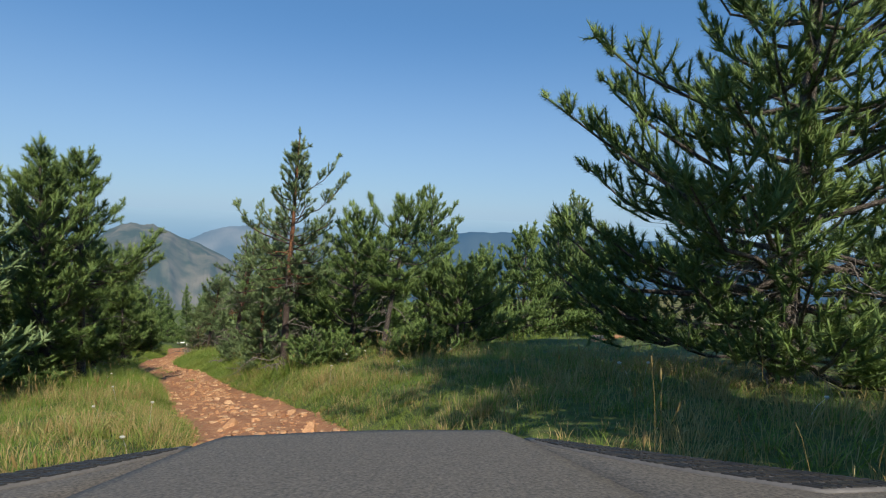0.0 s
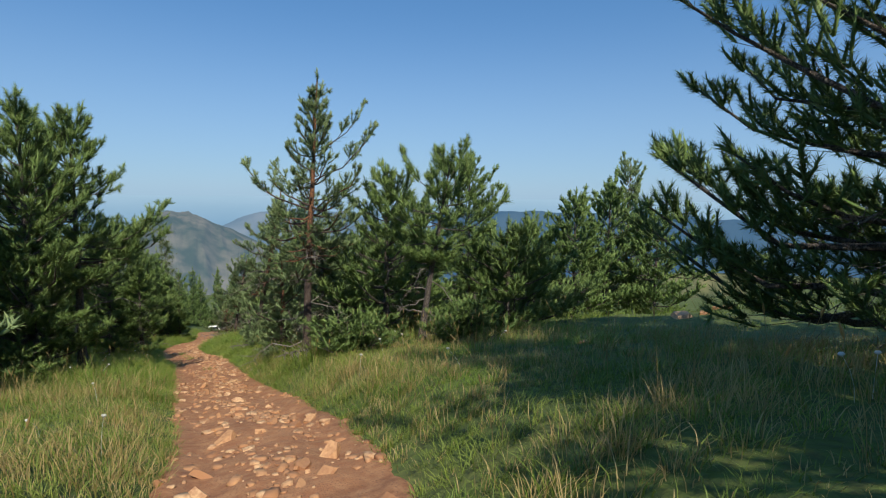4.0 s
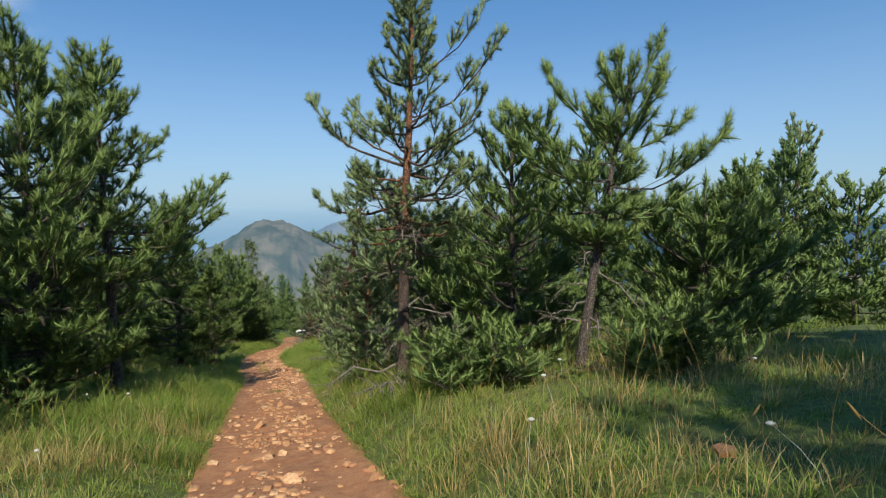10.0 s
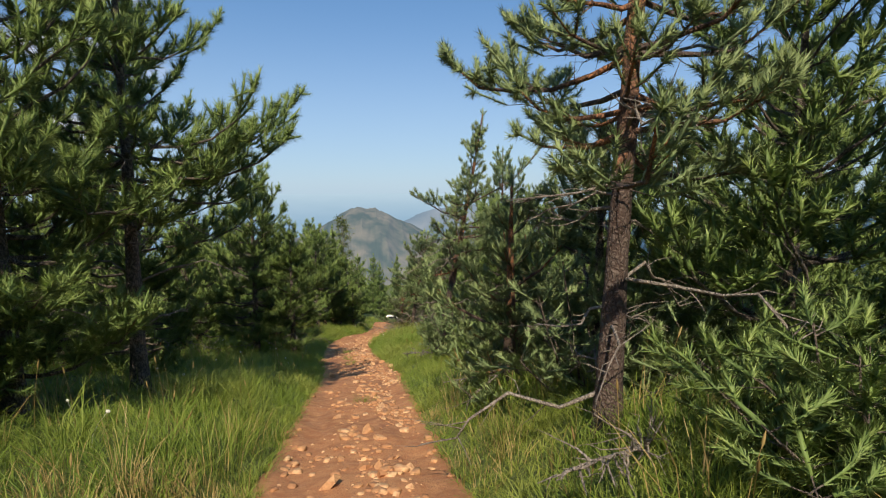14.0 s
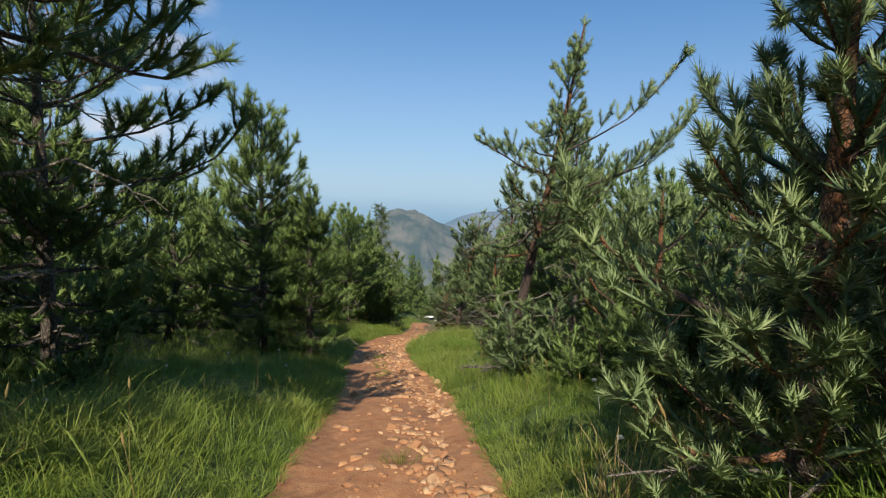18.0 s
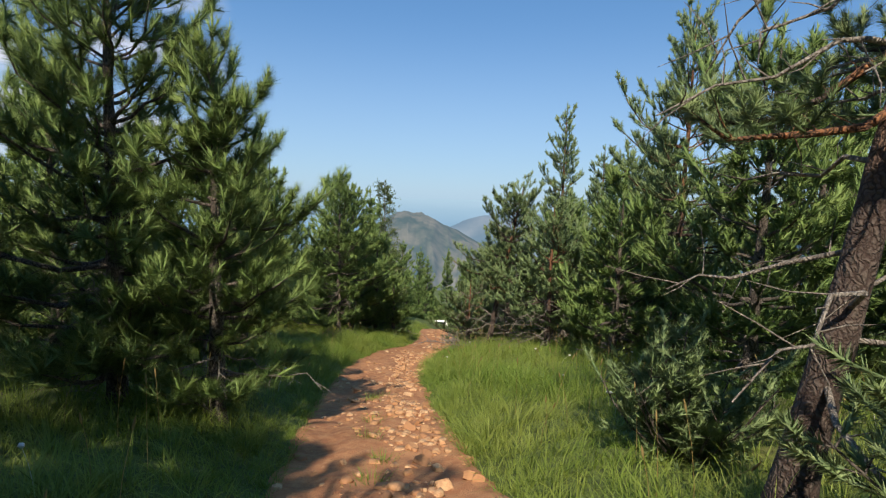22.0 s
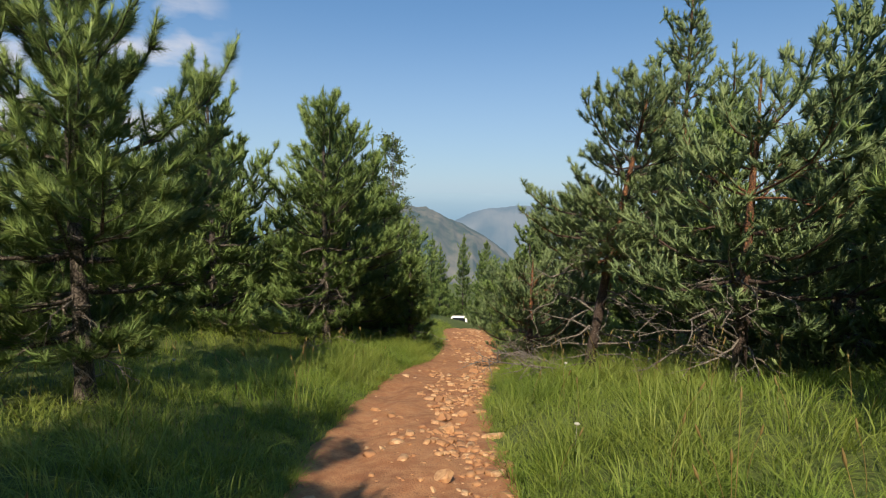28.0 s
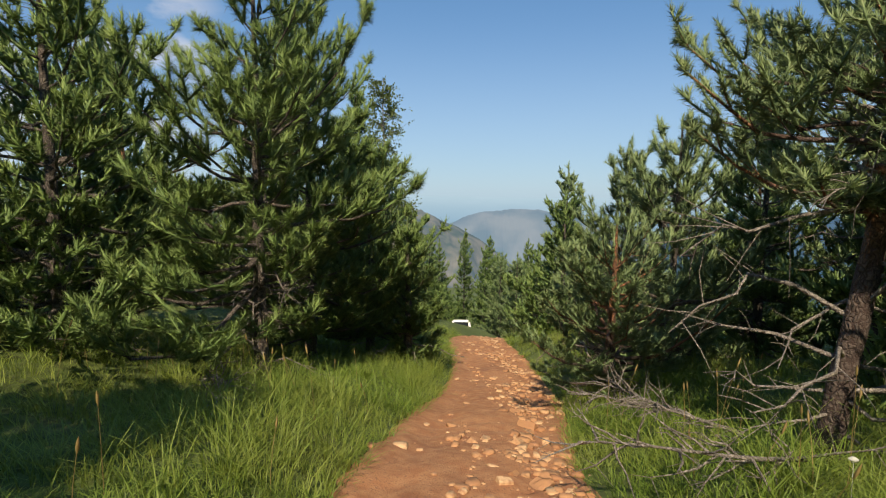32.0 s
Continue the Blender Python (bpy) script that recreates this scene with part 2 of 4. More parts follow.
# bluish haze painted into the far land as glow, strongest on the plain
FAR_PEAK = glow_haze_material("far_mountain", (0.045, 0.070, 0.040), (0.23, 0.20, 0.135), 0.009, (0.20, 0.31, 0.43), 0.36)
FAR_RIDGE = glow_haze_material("far_blue_ridge", (0.05, 0.08, 0.05), (0.22, 0.21, 0.15), 0.004, (0.25, 0.39, 0.56), 0.62)
FAR_BLUE = glow_haze_material("far_dark_ridge", (0.03, 0.06, 0.05), (0.08, 0.11, 0.08), 0.004, (0.10, 0.22, 0.40), 0.6)
HILL = glow_haze_material("hillside_pasture", (0.075, 0.095, 0.03), (0.21, 0.195, 0.075), 0.035, (0.16, 0.26, 0.36), 0.10)
# glow pales with height, so the painted haze meets the sky
FAR_PLAIN = glow_haze_material("far_plain", (0.14, 0.18, 0.13), (0.30, 0.32, 0.30), 0.0035, (0.26, 0.45, 0.62), 0.93, (0.43, 0.63, 0.76))


# ---- mesh helpers ----
def mesh_object(name, verts, faces, mat, parent=None, label="", smooth=False, normals=None, tone=None):
    me = bpy.data.meshes.new(name)
    verts = np.asarray(verts, dtype=np.float32)
    faces = np.asarray(faces, dtype=np.int32)
    k = faces.shape[1]
    me.vertices.add(len(verts))
    me.vertices.foreach_set("co", verts.ravel())
    me.loops.add(faces.size)
    me.loops.foreach_set("vertex_index", faces.ravel())
    me.polygons.add(len(faces))
    me.polygons.foreach_set("loop_start", np.arange(0, faces.size, k, dtype=np.int32))
    me.update(calc_edges=True)
    if smooth:
        me.polygons.foreach_set("use_smooth", np.ones(len(faces), dtype=bool))
    if normals is not None:
        me.attributes.new("custom_normal", "FLOAT_VECTOR", "POINT").data.foreach_set("vector", np.asarray(normals, dtype=np.float32).ravel())
    if tone is not None:
        me.attributes.new("tone", "FLOAT", "POINT").data.foreach_set("value", np.asarray(tone, dtype=np.float32))
    me.materials.append(mat)
    ob = new(name, me)
    if parent:
        ob.parent = parent
    if label:
        tagged(ob, label)
    return ob


def part(name, bm, mat, parent, label=""):
    me = bpy.data.meshes.new(name)
    bm.to_mesh(me)
    bm.free()
    me.materials.append(mat)
    ob = new(name, me)
    ob.parent = parent
    if label:
        tagged(ob, label)
    return ob


# ---- the lie of the land ----
LINE = np.array([(0.0, 0.0, 0.02), (-0.32, 1.95, -0.42), (-1.04, 4.55, -1.07), (-1.91, 6.97, -1.58), (-3.17, 9.73, -2.38),
                 (-5.25, 13.18, -3.38), (-7.19, 16.55, -4.40), (-10.24, 21.81, -5.74), (-12.85, 26.35, -6.98), (-15.10, 29.49, -7.86),
                 (-17.63, 33.5, -8.95), (-20.2, 38.0, -10.0), (-21.5, 42.2, -10.9), (-22.3, 45.3, -11.7), (-24.3, 50.4, -12.85),
                 (-26.9, 55.1, -13.6), (-28.6, 61.8, -15.4), (-28.2, 67.6, -17.5), (-28.6, 74.0, -19.6), (-33.0, 85.0, -23.0), (-50.0, 118.0, -31.5), (-100.0, 215.0, -56.0)])
back = LINE[0] - LINE[2]
LINE = np.vstack([LINE[0] + back * 12, LINE[0] + back * 2.2, LINE])


def smooth_line(points, step=0.5):
    s = np.concatenate([[0], np.cumsum(np.linalg.norm(np.diff(points[:, :2], axis=0), axis=1))])
    fine = np.arange(0, s[-1], step)
    out = np.stack([np.interp(fine, s, points[:, i]) for i in range(3)], 1)
    for _ in range(3):
        pad = np.vstack([2 * out[0] - out[3:0:-1], out, 2 * out[-1] - out[-2:-5:-1]])
        out = sum(pad[i:i + len(out)] for i in range(7)) / 7
    return out


ROAD = smooth_line(LINE)
TAN = np.gradient(ROAD, axis=0)
SLOPE = TAN[:, 2] / np.linalg.norm(TAN[:, :2], axis=1)
TAN = TAN[:, :2] / np.linalg.norm(TAN[:, :2], axis=1)[:, None]
ORIGIN = int(np.argmin(np.hypot(ROAD[:, 0], ROAD[:, 1])))


def along(x, y):
    """Distance to the right of the track, index along it and the rest along it."""
    x, y = np.atleast_1d(x), np.atleast_1d(y)
    best = np.empty(len(x), dtype=int)
    for i in range(0, len(x), 4000):
        d = (x[i:i + 4000, None] - ROAD[:, 0]) ** 2 + (y[i:i + 4000, None] - ROAD[:, 1]) ** 2
        best[i:i + 4000] = d.argmin(1)
    dx, dy = x - ROAD[best, 0], y - ROAD[best, 1]
    return dx * TAN[best, 1] - dy * TAN[best, 0], best, dx * TAN[best, 0] + dy * TAN[best, 1]


def waves(x, y):
    return (0.07 * np.sin(x * 1.3 + 0.7 * np.sin(y * 0.9)) * np.sin(y * 1.1 + 1.0) + 0.16 * np.sin(x * 0.31 + 2) * np.sin(y * 0.27)
            + 0.03 * np.sin(x * 3.1 + y) * np.sin(y * 2.7 - x * 0.6))


def ground_z(x, y):
    d, a, rest = along(x, y)
    x, y = np.atleast_1d(x), np.atleast_1d(y)
    z = ROAD[a, 2] + SLOPE[a] * np.clip(rest, -40, 40)
    ad = np.abs(d)
    t = np.clip((ad - 1.0) / 1.3, 0, 1)
    bank = (0.42 + np.where(d > 0, 0.36, 0.0) * np.exp(-((a - ORIGIN - 36) / 11) ** 2)) * t * t * (3 - 2 * t) + np.where(d > 0, 0.07 * np.clip(ad - 2.0, 0, 3) - 0.045 * np.clip(ad - 5.5, 0, 40), 0.06 * np.clip(ad - 2.0, 0, 16))
    z = z + bank - 0.10 * (ad < 1.0) + waves(x, y) * np.clip((ad - 0.9) / 2, 0, 1)
    far = np.clip(np.hypot(x, y) - 150, 0, None)
    return z - 0.16 * np.minimum(far, 2200)


def gz(x, y):
    return float(ground_z(x, y)[0])


def spread(lo, hi, step, out, grow=1.22):
    mid = np.arange(lo, hi, step)
    left, right, s = [lo], [mid[-1]], step
    while left[-1] > -out or right[-1] < out:
        s *= grow
        left.append(left[-1] - s)
        right.append(right[-1] + s)
    return np.concatenate([left[:0:-1], mid, right[1:]])


gx, gy = spread(-34, 14, 0.45, 2500), spread(-9, 62, 0.45, 2500)
GX, GY = np.meshgrid(gx, gy)
idx = np.arange(GX.size).reshape(GX.shape)
quads = np.stack([idx[:-1, :-1], idx[:-1, 1:], idx[1:, 1:], idx[1:, :-1]], -1).reshape(-1, 4)
ground = mesh_object("ground", np.stack([GX.ravel(), GY.ravel(), ground_z(GX.ravel(), GY.ravel())], 1), quads, TURF, smooth=True)
tagged(ground, "grassy mountain hillside with green and dry patches", "ground", kind="structure")

# the dirt track: ruts, a crown and loose ground, its edges under the turf
first, last = ORIGIN - 24, ORIGIN + 190
rows_t, cross = np.arange(first, last, 0.25), np.linspace(-1.45, 1.45, 30)
RX = np.interp(rows_t, np.arange(len(ROAD)), ROAD[:, 0])
RY = np.interp(rows_t, np.arange(len(ROAD)), ROAD[:, 1])
RZ = np.interp(rows_t, np.arange(len(ROAD)), ROAD[:, 2])
TX = np.interp(rows_t, np.arange(len(ROAD)), TAN[:, 0])
TY = np.interp(rows_t, np.arange(len(ROAD)), TAN[:, 1])


def track_z(d, x, y):
    edge = np.clip((np.abs(d) - 1.05) / 0.4, 0, 1)
    rut = -0.06 * np.exp(-((np.abs(d) - 0.68) / 0.22) ** 2)
    rough = 0.022 * np.sin(x * 7 + 3 * np.sin(y * 2.3)) * np.sin(y * 6.1 - x) + 0.03 * np.sin(y * 1.7 + d * 2) * np.sin(x * 2.1)
    return rut + rough - 0.16 * edge + 0.04


DX, DY = RX[:, None] + cross * TY[:, None], RY[:, None] - cross * TX[:, None]
DZ = RZ[:, None] + track_z(np.broadcast_to(cross, DX.shape), DX, DY)
idx = np.arange(DX.size).reshape(DX.shape)
quads = np.stack([idx[:-1, :-1], idx[:-1, 1:], idx[1:, 1:], idx[1:, :-1]], -1).reshape(-1, 4)
track = mesh_object("dirt_track", np.stack([DX.ravel(), DY.ravel(), DZ.ravel()], 1), quads, SOIL, smooth=True)
tagged(track, "rutted track of red soil strewn with pale stones", "track", kind="structure")

# ---- far land ----
def ridge(name, label, mat, bearing, width, dist, depth, base, profile, rough, seed):
    """A mountain range across a bearing (degrees to the left of +y): profile(u) gives the crest over u = 0..1."""
    nu, nv = 200, 60
    u, v = np.meshgrid(np.linspace(0, 1, nu), np.linspace(0, 1, nv))
    crest = np.array([profile(a) for a in u[0]])
    fold = np.array([noise.ridged_multi_fractal(Vector((p * 7 * width / 26, q * 2.2 * depth / 1500, seed)), 0.9, 2.1, 6, 0.9, 2.0) for p, q in zip(u.ravel(), v.ravel())]).reshape(nv, nu) - 1.0
    rise = np.sin(np.clip(v / 0.6, 0, 1) * math.pi / 2) * np.clip((1 - v) / 0.4, 0, 1) ** 0.6
    z = base + (crest[None, :] - base) * rise + rough * fold * rise * (1 - 0.75 * rise ** 4)
    a = radians(bearing) + radians(width) * (0.5 - u)
    r = dist + depth * (v - 0.6)
    idx = np.arange(nu * nv).reshape(nv, nu)
    quads = np.stack([idx[:-1, :-1], idx[:-1, 1:], idx[1:, 1:], idx[1:, :-1]], -1).reshape(-1, 4)
    ob = mesh_object(name, np.stack([(-np.sin(a) * r).ravel(), (np.cos(a) * r).ravel(), z.ravel()], 1), quads, mat, smooth=True)
    return tagged(ob, label, "mountain", kind="structure")


def bell(u, c, w):
    return math.exp(-((u - c) / w) ** 2)


def crest(*points):
    """A skyline through (bearing, height) pairs, with rounded turns; u runs from the left end to the right."""
    deg, top = np.array([p[0] for p in points]), np.array([p[1] for p in points])
    fine = np.linspace(deg[0], deg[-1], 300)
    line = np.interp(-fine, -deg, top)
    for _ in range(4):
        line = np.convolve(np.pad(line, 4, mode="edge"), np.ones(9) / 9, "valid")
    return lambda u: float(np.interp(u, np.linspace(0, 1, 300), line))


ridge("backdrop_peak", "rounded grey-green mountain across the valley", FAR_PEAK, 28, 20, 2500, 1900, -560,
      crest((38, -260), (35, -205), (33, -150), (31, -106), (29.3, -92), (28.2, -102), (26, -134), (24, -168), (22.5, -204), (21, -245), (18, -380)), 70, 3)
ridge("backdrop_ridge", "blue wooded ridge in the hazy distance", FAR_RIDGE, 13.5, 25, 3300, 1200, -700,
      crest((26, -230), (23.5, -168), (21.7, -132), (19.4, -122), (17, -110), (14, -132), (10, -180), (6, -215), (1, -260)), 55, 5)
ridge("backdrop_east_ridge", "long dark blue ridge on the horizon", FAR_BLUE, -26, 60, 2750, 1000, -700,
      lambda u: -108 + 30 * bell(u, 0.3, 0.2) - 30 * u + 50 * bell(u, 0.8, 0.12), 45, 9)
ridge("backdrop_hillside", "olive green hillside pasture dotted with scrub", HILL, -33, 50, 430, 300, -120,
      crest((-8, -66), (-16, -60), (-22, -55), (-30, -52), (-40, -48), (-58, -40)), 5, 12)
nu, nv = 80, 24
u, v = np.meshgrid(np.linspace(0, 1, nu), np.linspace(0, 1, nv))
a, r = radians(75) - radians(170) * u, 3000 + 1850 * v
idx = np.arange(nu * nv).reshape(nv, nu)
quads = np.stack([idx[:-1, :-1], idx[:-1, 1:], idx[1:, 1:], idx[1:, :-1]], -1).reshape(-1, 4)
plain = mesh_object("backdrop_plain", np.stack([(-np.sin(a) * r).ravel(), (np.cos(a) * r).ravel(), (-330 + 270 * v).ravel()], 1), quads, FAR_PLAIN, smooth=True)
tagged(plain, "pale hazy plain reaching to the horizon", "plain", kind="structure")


# ---- plants ----
def unit(v):
    return v / (np.linalg.norm(v, axis=-1, keepdims=True) + 1e-9)


def tube(points, radii, sides):
    """Rings of vertices round a line, and the quads between them."""
    p = np.asarray(points, dtype=float)
    t = unit(np.gradient(p, axis=0))
    ref = np.where(np.abs(t[:, 2:3]) < 0.9, np.array([[0, 0, 1.0]]), np.array([[1.0, 0, 0]]))
    n1 = unit(np.cross(t, ref))
    n2 = np.cross(t, n1)
    a = np.linspace(0, 2 * math.pi, sides, endpoint=False)
    v = p[:, None, :] + np.asarray(radii)[:, None, None] * (np.cos(a)[None, :, None] * n1[:, None, :] + np.sin(a)[None, :, None] * n2[:, None, :])
    k = np.arange(len(p) - 1)[:, None] * sides
    i = np.arange(sides)[None, :]
    j = (i + 1) % sides
    f = np.stack([k + i, k + j, k + sides + j, k + sides + i], -1).reshape(-1, 4)
    return v.reshape(-1, 3), f


class Wood:
    """Gathers tubes into one mesh."""

    def __init__(self):
        self.v, self.f, self.n = [], [], 0

    def add(self, points, radii, sides=4):
        v, f = tube(points, radii, sides)
        self.v.append(v)
        self.f.append(f + self.n)
        self.n += len(v)

    def build(self, name, mat, parent, label=""):
        if self.v:
            return mesh_object(name, np.vstack(self.v), np.vstack(self.f), mat, parent, label, smooth=True)


def needle_mesh(pos, way, length, ends, count, size, width, core, sides, rng):
    """Bottle-brush pieces of shoot: needles stand out all round and close to a tuft over a shoot's end."""
    k = len(pos)
    way = unit(way)
    n1 = unit(np.cross(way, unit(rng.normal(size=(k, 3)))))
    n2 = np.cross(way, n1)
    fresh = np.where(ends, rng.uniform(0.4, 1.0, k), rng.uniform(0.1, 0.7, k))          # this year's shoots are the lighter ones
    # the close-packed bases of the needles: a slim uneven body of three rings, drawn in at an end
    a = np.arange(sides) * 2 * math.pi / sides
    ring = np.cos(a)[None, :, None] * n1[:, None] + np.sin(a)[None, :, None] * n2[:, None]
    girth = np.where(ends[:, None], np.array([0.8, 1.0, 0.15]), np.array([0.8, 1.0, 0.8])) * core * size
    body = (pos[:, None, None] + way[:, None, None] * (length[:, None] * np.array([0.0, 0.55, 1.1]))[:, :, None, None]
            + ring[:, None] * girth[:, :, None, None] * rng.uniform(0.6, 1.3, (k, 3, sides, 1)))
    i, j = np.arange(sides), (np.arange(sides) + 1) % sides
    tri = np.concatenate([np.stack(c, 1) for r in (0, sides) for c in ((r + i, r + j, r + sides + j), (r + i, r + sides + j, r + sides + i))], 0)
    bf = (tri[None] + (np.arange(k) * 3 * sides)[:, None, None]).reshape(-1, 3)
    bn = np.broadcast_to(ring[:, None], body.shape) + way[:, None, None] * np.array([-0.2, 0.1, 0.7])[None, :, None, None]
    # the needles
    u = (np.arange(count)[None, :, None] + rng.uniform(0, 1, (k, count, 1))) / count
    az = rng.uniform(0, 2 * math.pi, (k, count, 1))
    rad = np.cos(az) * n1[:, None] + np.sin(az) * n2[:, None]
    phi = np.where(ends[:, None, None], np.radians(74 - 52 * u ** 1.2), np.radians(rng.uniform(42, 70, (k, count, 1))))
    base = pos[:, None] + way[:, None] * (u * length[:, None, None]) + rad * 0.006
    d = unit(way[:, None] * np.cos(phi) + rad * np.sin(phi) + np.array([0, 0, 0.10]))
    tip = base + d * (size * rng.uniform(0.75, 1.1, (k, count, 1)))
    side = unit(np.cross(d, rad + 0.45 * rng.normal(size=(k, count, 3)))) * width * 0.5
    v = np.stack([base - side, base + side, tip], 2).reshape(-1, 3)
    nrm = np.broadcast_to((rad + 0.35 * way[:, None] + 0.2 * rng.normal(size=(k, count, 3)))[:, :, None], (k, count, 3, 3)).reshape(-1, 3)
    n = k * 3 * sides
    # bodies get 0.6 of the tone: shade between the needles put into the colour
    return (np.concatenate([body.reshape(-1, 3), v], 0), np.concatenate([bf, np.arange(len(v)).reshape(-1, 3) + n], 0),
            unit(np.concatenate([bn.reshape(-1, 3), nrm], 0) + np.array([0, 0, 0.2])), np.concatenate([np.repeat(fresh * 0.6, 3 * sides), np.repeat(fresh, count * 3)]))


class Shoots:
    """Gathers needled pieces of twig."""

    def __init__(self, piece):
        self.pos, self.way, self.len, self.end, self.piece = [], [], [], [], piece

    def along(self, a, b):
        d = b - a
        ln = math.sqrt(d[0] * d[0] + d[1] * d[1] + d[2] * d[2]) + 1e-6
        n = max(1, int(ln / self.piece + 0.5))
        for i in range(n):
            self.pos.append(a + d * (i / n))
            self.way.append(d / ln)
            self.len.append(ln / n)
            self.end.append(False)

    def tuft(self, p, d, ln):
        self.pos.append(p)
        self.way.append(d)
        self.len.append(ln)
        self.end.append(True)

    def build(self, name, mat, parent, kind, size, rng):
        v, f, nrm, tone = needle_mesh(np.array(self.pos), np.array(self.way), np.array(self.len), np.array(self.end), kind[0], size, kind[1], kind[3], kind[4], rng)
        return tagged(mesh_object(name, v, f, mat, parent, normals=nrm, tone=tone), kind="stuff")


# needles a piece, their width, the length of a piece, and the share and sides of its body
DETAIL = {"close": (80, 0.0054, 0.20, 0.13, 3), "near": (52, 0.0082, 0.22, 0.17, 3), "mid": (29, 0.0138, 0.24, 0.20, 3), "far": (10, 0.038, 0.32, 0.30, 3)}


def pine(x, y, h, r, seed, base=0.10, lean=(0.0, 0.0), bend=0.0, trunk=0.11, step=0.44, spacing=0.40, detail="", size=0.135, candle=(0.12, 0.22), tuft=3, boughs=(),
         needles=None, bark=None, taper=0.52, limbs=6, rise=(-12, 50), dead=4, sink=0.15, fill=0.9, dead_long=1.1, gaps=0.0, name="pine_tree",
         label="dark green black pine standing in the grass", droop=0.0, even=0.42, bare=0.3, withered=()):
    """A pine: stem, whorls of limbs, side twigs clad in needles that end in upright tufts, and dead branches low down."""
    rng = np.random.default_rng(seed)
    root = new(name)
    root.location = (x, y, gz(x, y) - sink)
    tagged(root, label, "tree", group="pines beside the track")
    away = np.hypot(ROAD[ORIGIN:ORIGIN + 90, 0] - x, ROAD[ORIGIN:ORIGIN + 90, 1] - y).min()
    detail = detail or ("near" if away < 5.0 else "mid" if away < 16 else "far")
    far, split = detail == "far", detail == "close" or (detail == "near" and away < 5.0)
    piece = DETAIL[detail][2]
    m = 14
    s = np.linspace(0, 1, m)
    wob = np.cumsum(rng.normal(0, 0.006 * h / 6, (m, 2)), axis=0)
    wob[0] = 0
    stem = np.stack([lean[0] * s ** 1.2 + bend * np.sin(s * math.pi) + wob[:, 0], lean[1] * s ** 1.2 + wob[:, 1], (h + sink - 0.35) * s], 1)
    wood = Wood()
    rings = 12 if far else 40
    fine = np.linspace(0, 1, rings)
    stout = trunk * (1 - 0.93 * fine) + 0.05 * trunk + 0.5 * trunk * np.exp(-fine * 30)
    wood.add(np.stack([np.interp(fine, s, stem[:, i]) for i in range(3)], 1), stout * rng.uniform(0.93, 1.07, rings), 6 if far else 11)
    wood.v[0] += rng.normal(0, 0.02 * trunk, wood.v[0].shape)
    wood.build("trunk", bark or BARK, root)

    def on_stem(q):
        return np.array([np.interp(q, s, stem[:, i]) for i in range(3)])

    arms, shoots = Wood(), Shoots(piece)
    up = np.array([0, 0, 1.0])
    t = np.linspace(0, 1, 6)

    def tip_tufts(p, d, n, ln):
        shoots.tuft(p, unit(d + 0.7 * up), ln * rng.uniform(1.0, 1.35))
        for _ in range(n - 1):
            shoots.tuft(p, unit(d * 0.6 + up * rng.uniform(0.2, 0.9) + rng.normal(0, 0.55, 3)), ln * rng.uniform(0.55, 0.95))

    plan, level, az0 = [(at, radians(turn), ln, radians(el)) for turn, at, ln, el in boughs], base * h, rng.uniform(0, 6.28)
    while level < h - 0.5:
        u = (level / h - base) / (1 - base)
        prof = (1 - u) ** taper * (0.7 + 0.3 * min(1.0, u / 0.12))
        n = max(3, int(round(limbs * (1 - 0.4 * u) + rng.uniform(-1, 1))))
        az0 += 0.8
        vigour = rng.uniform(1 - 0.5 * even, 1 + 0.45 * even)
        for i in range(n):
            if rng.random() < gaps:
                continue
            ln = max(0.16, r * prof * vigour - 0.08) * rng.uniform(1 - even, 1 + even * 0.6)
            ln *= 1 + 0.28 * math.sin(2 * (az0 + i * 6.283 / n) + 1.3 * level + seed)
            plan.append((level + rng.uniform(-0.12, 0.12), az0 + i * 6.283 / n + rng.normal(0, 0.25), ln, math.radians(rise[0] + (rise[1] - rise[0]) * u + rng.normal(0, 9))))
        level += step * rng.uniform(0.75, 1.25)
    for at, az, ln, el in plan:
        p0 = on_stem(min(1.0, at / h))
        hd = np.array([math.cos(az), math.sin(az), 0])
        crook = np.cumsum(rng.normal(0, 0.03 * ln, (6, 3)), axis=0)
        crook[0] = 0
        curve = p0 + hd * (ln * t * math.cos(el))[:, None] + up * (ln * (math.sin(el) * t + (0.45 - droop) * t ** 2.6 - 0.12 * t))[:, None] + crook
        rad0 = min(trunk * (1.05 - at / h) * 0.42, 0.010 + 0.016 * ln)
        limb = Wood() if split else arms
        limb.add(curve[::2] if far else curve, (rad0 * (1 - 0.8 * t) + 0.003)[::2] if far else rad0 * (1 - 0.8 * t) + 0.003, 3 if far else 5)
        tang = unit(np.gradient(curve, axis=0))

        def on_limb(w):
            j = min(4, int(w * 5))
            g = w * 5 - j
            return curve[j] * (1 - g) + curve[j + 1] * g, tang[j] * (1 - g) + tang[j + 1] * g

        start = bare if ln > 0.7 else 0.1
        w = max(start + 0.1, 1 - 0.5 / ln)
        while w < 0.99:
            w2 = min(1.0, w + piece / ln)
            shoots.along(on_limb(w)[0], on_limb(w2)[0])
            w = w2
        tip_tufts(curve[-1], tang[-1], tuft + 2, rng.uniform(*candle) * 1.15)
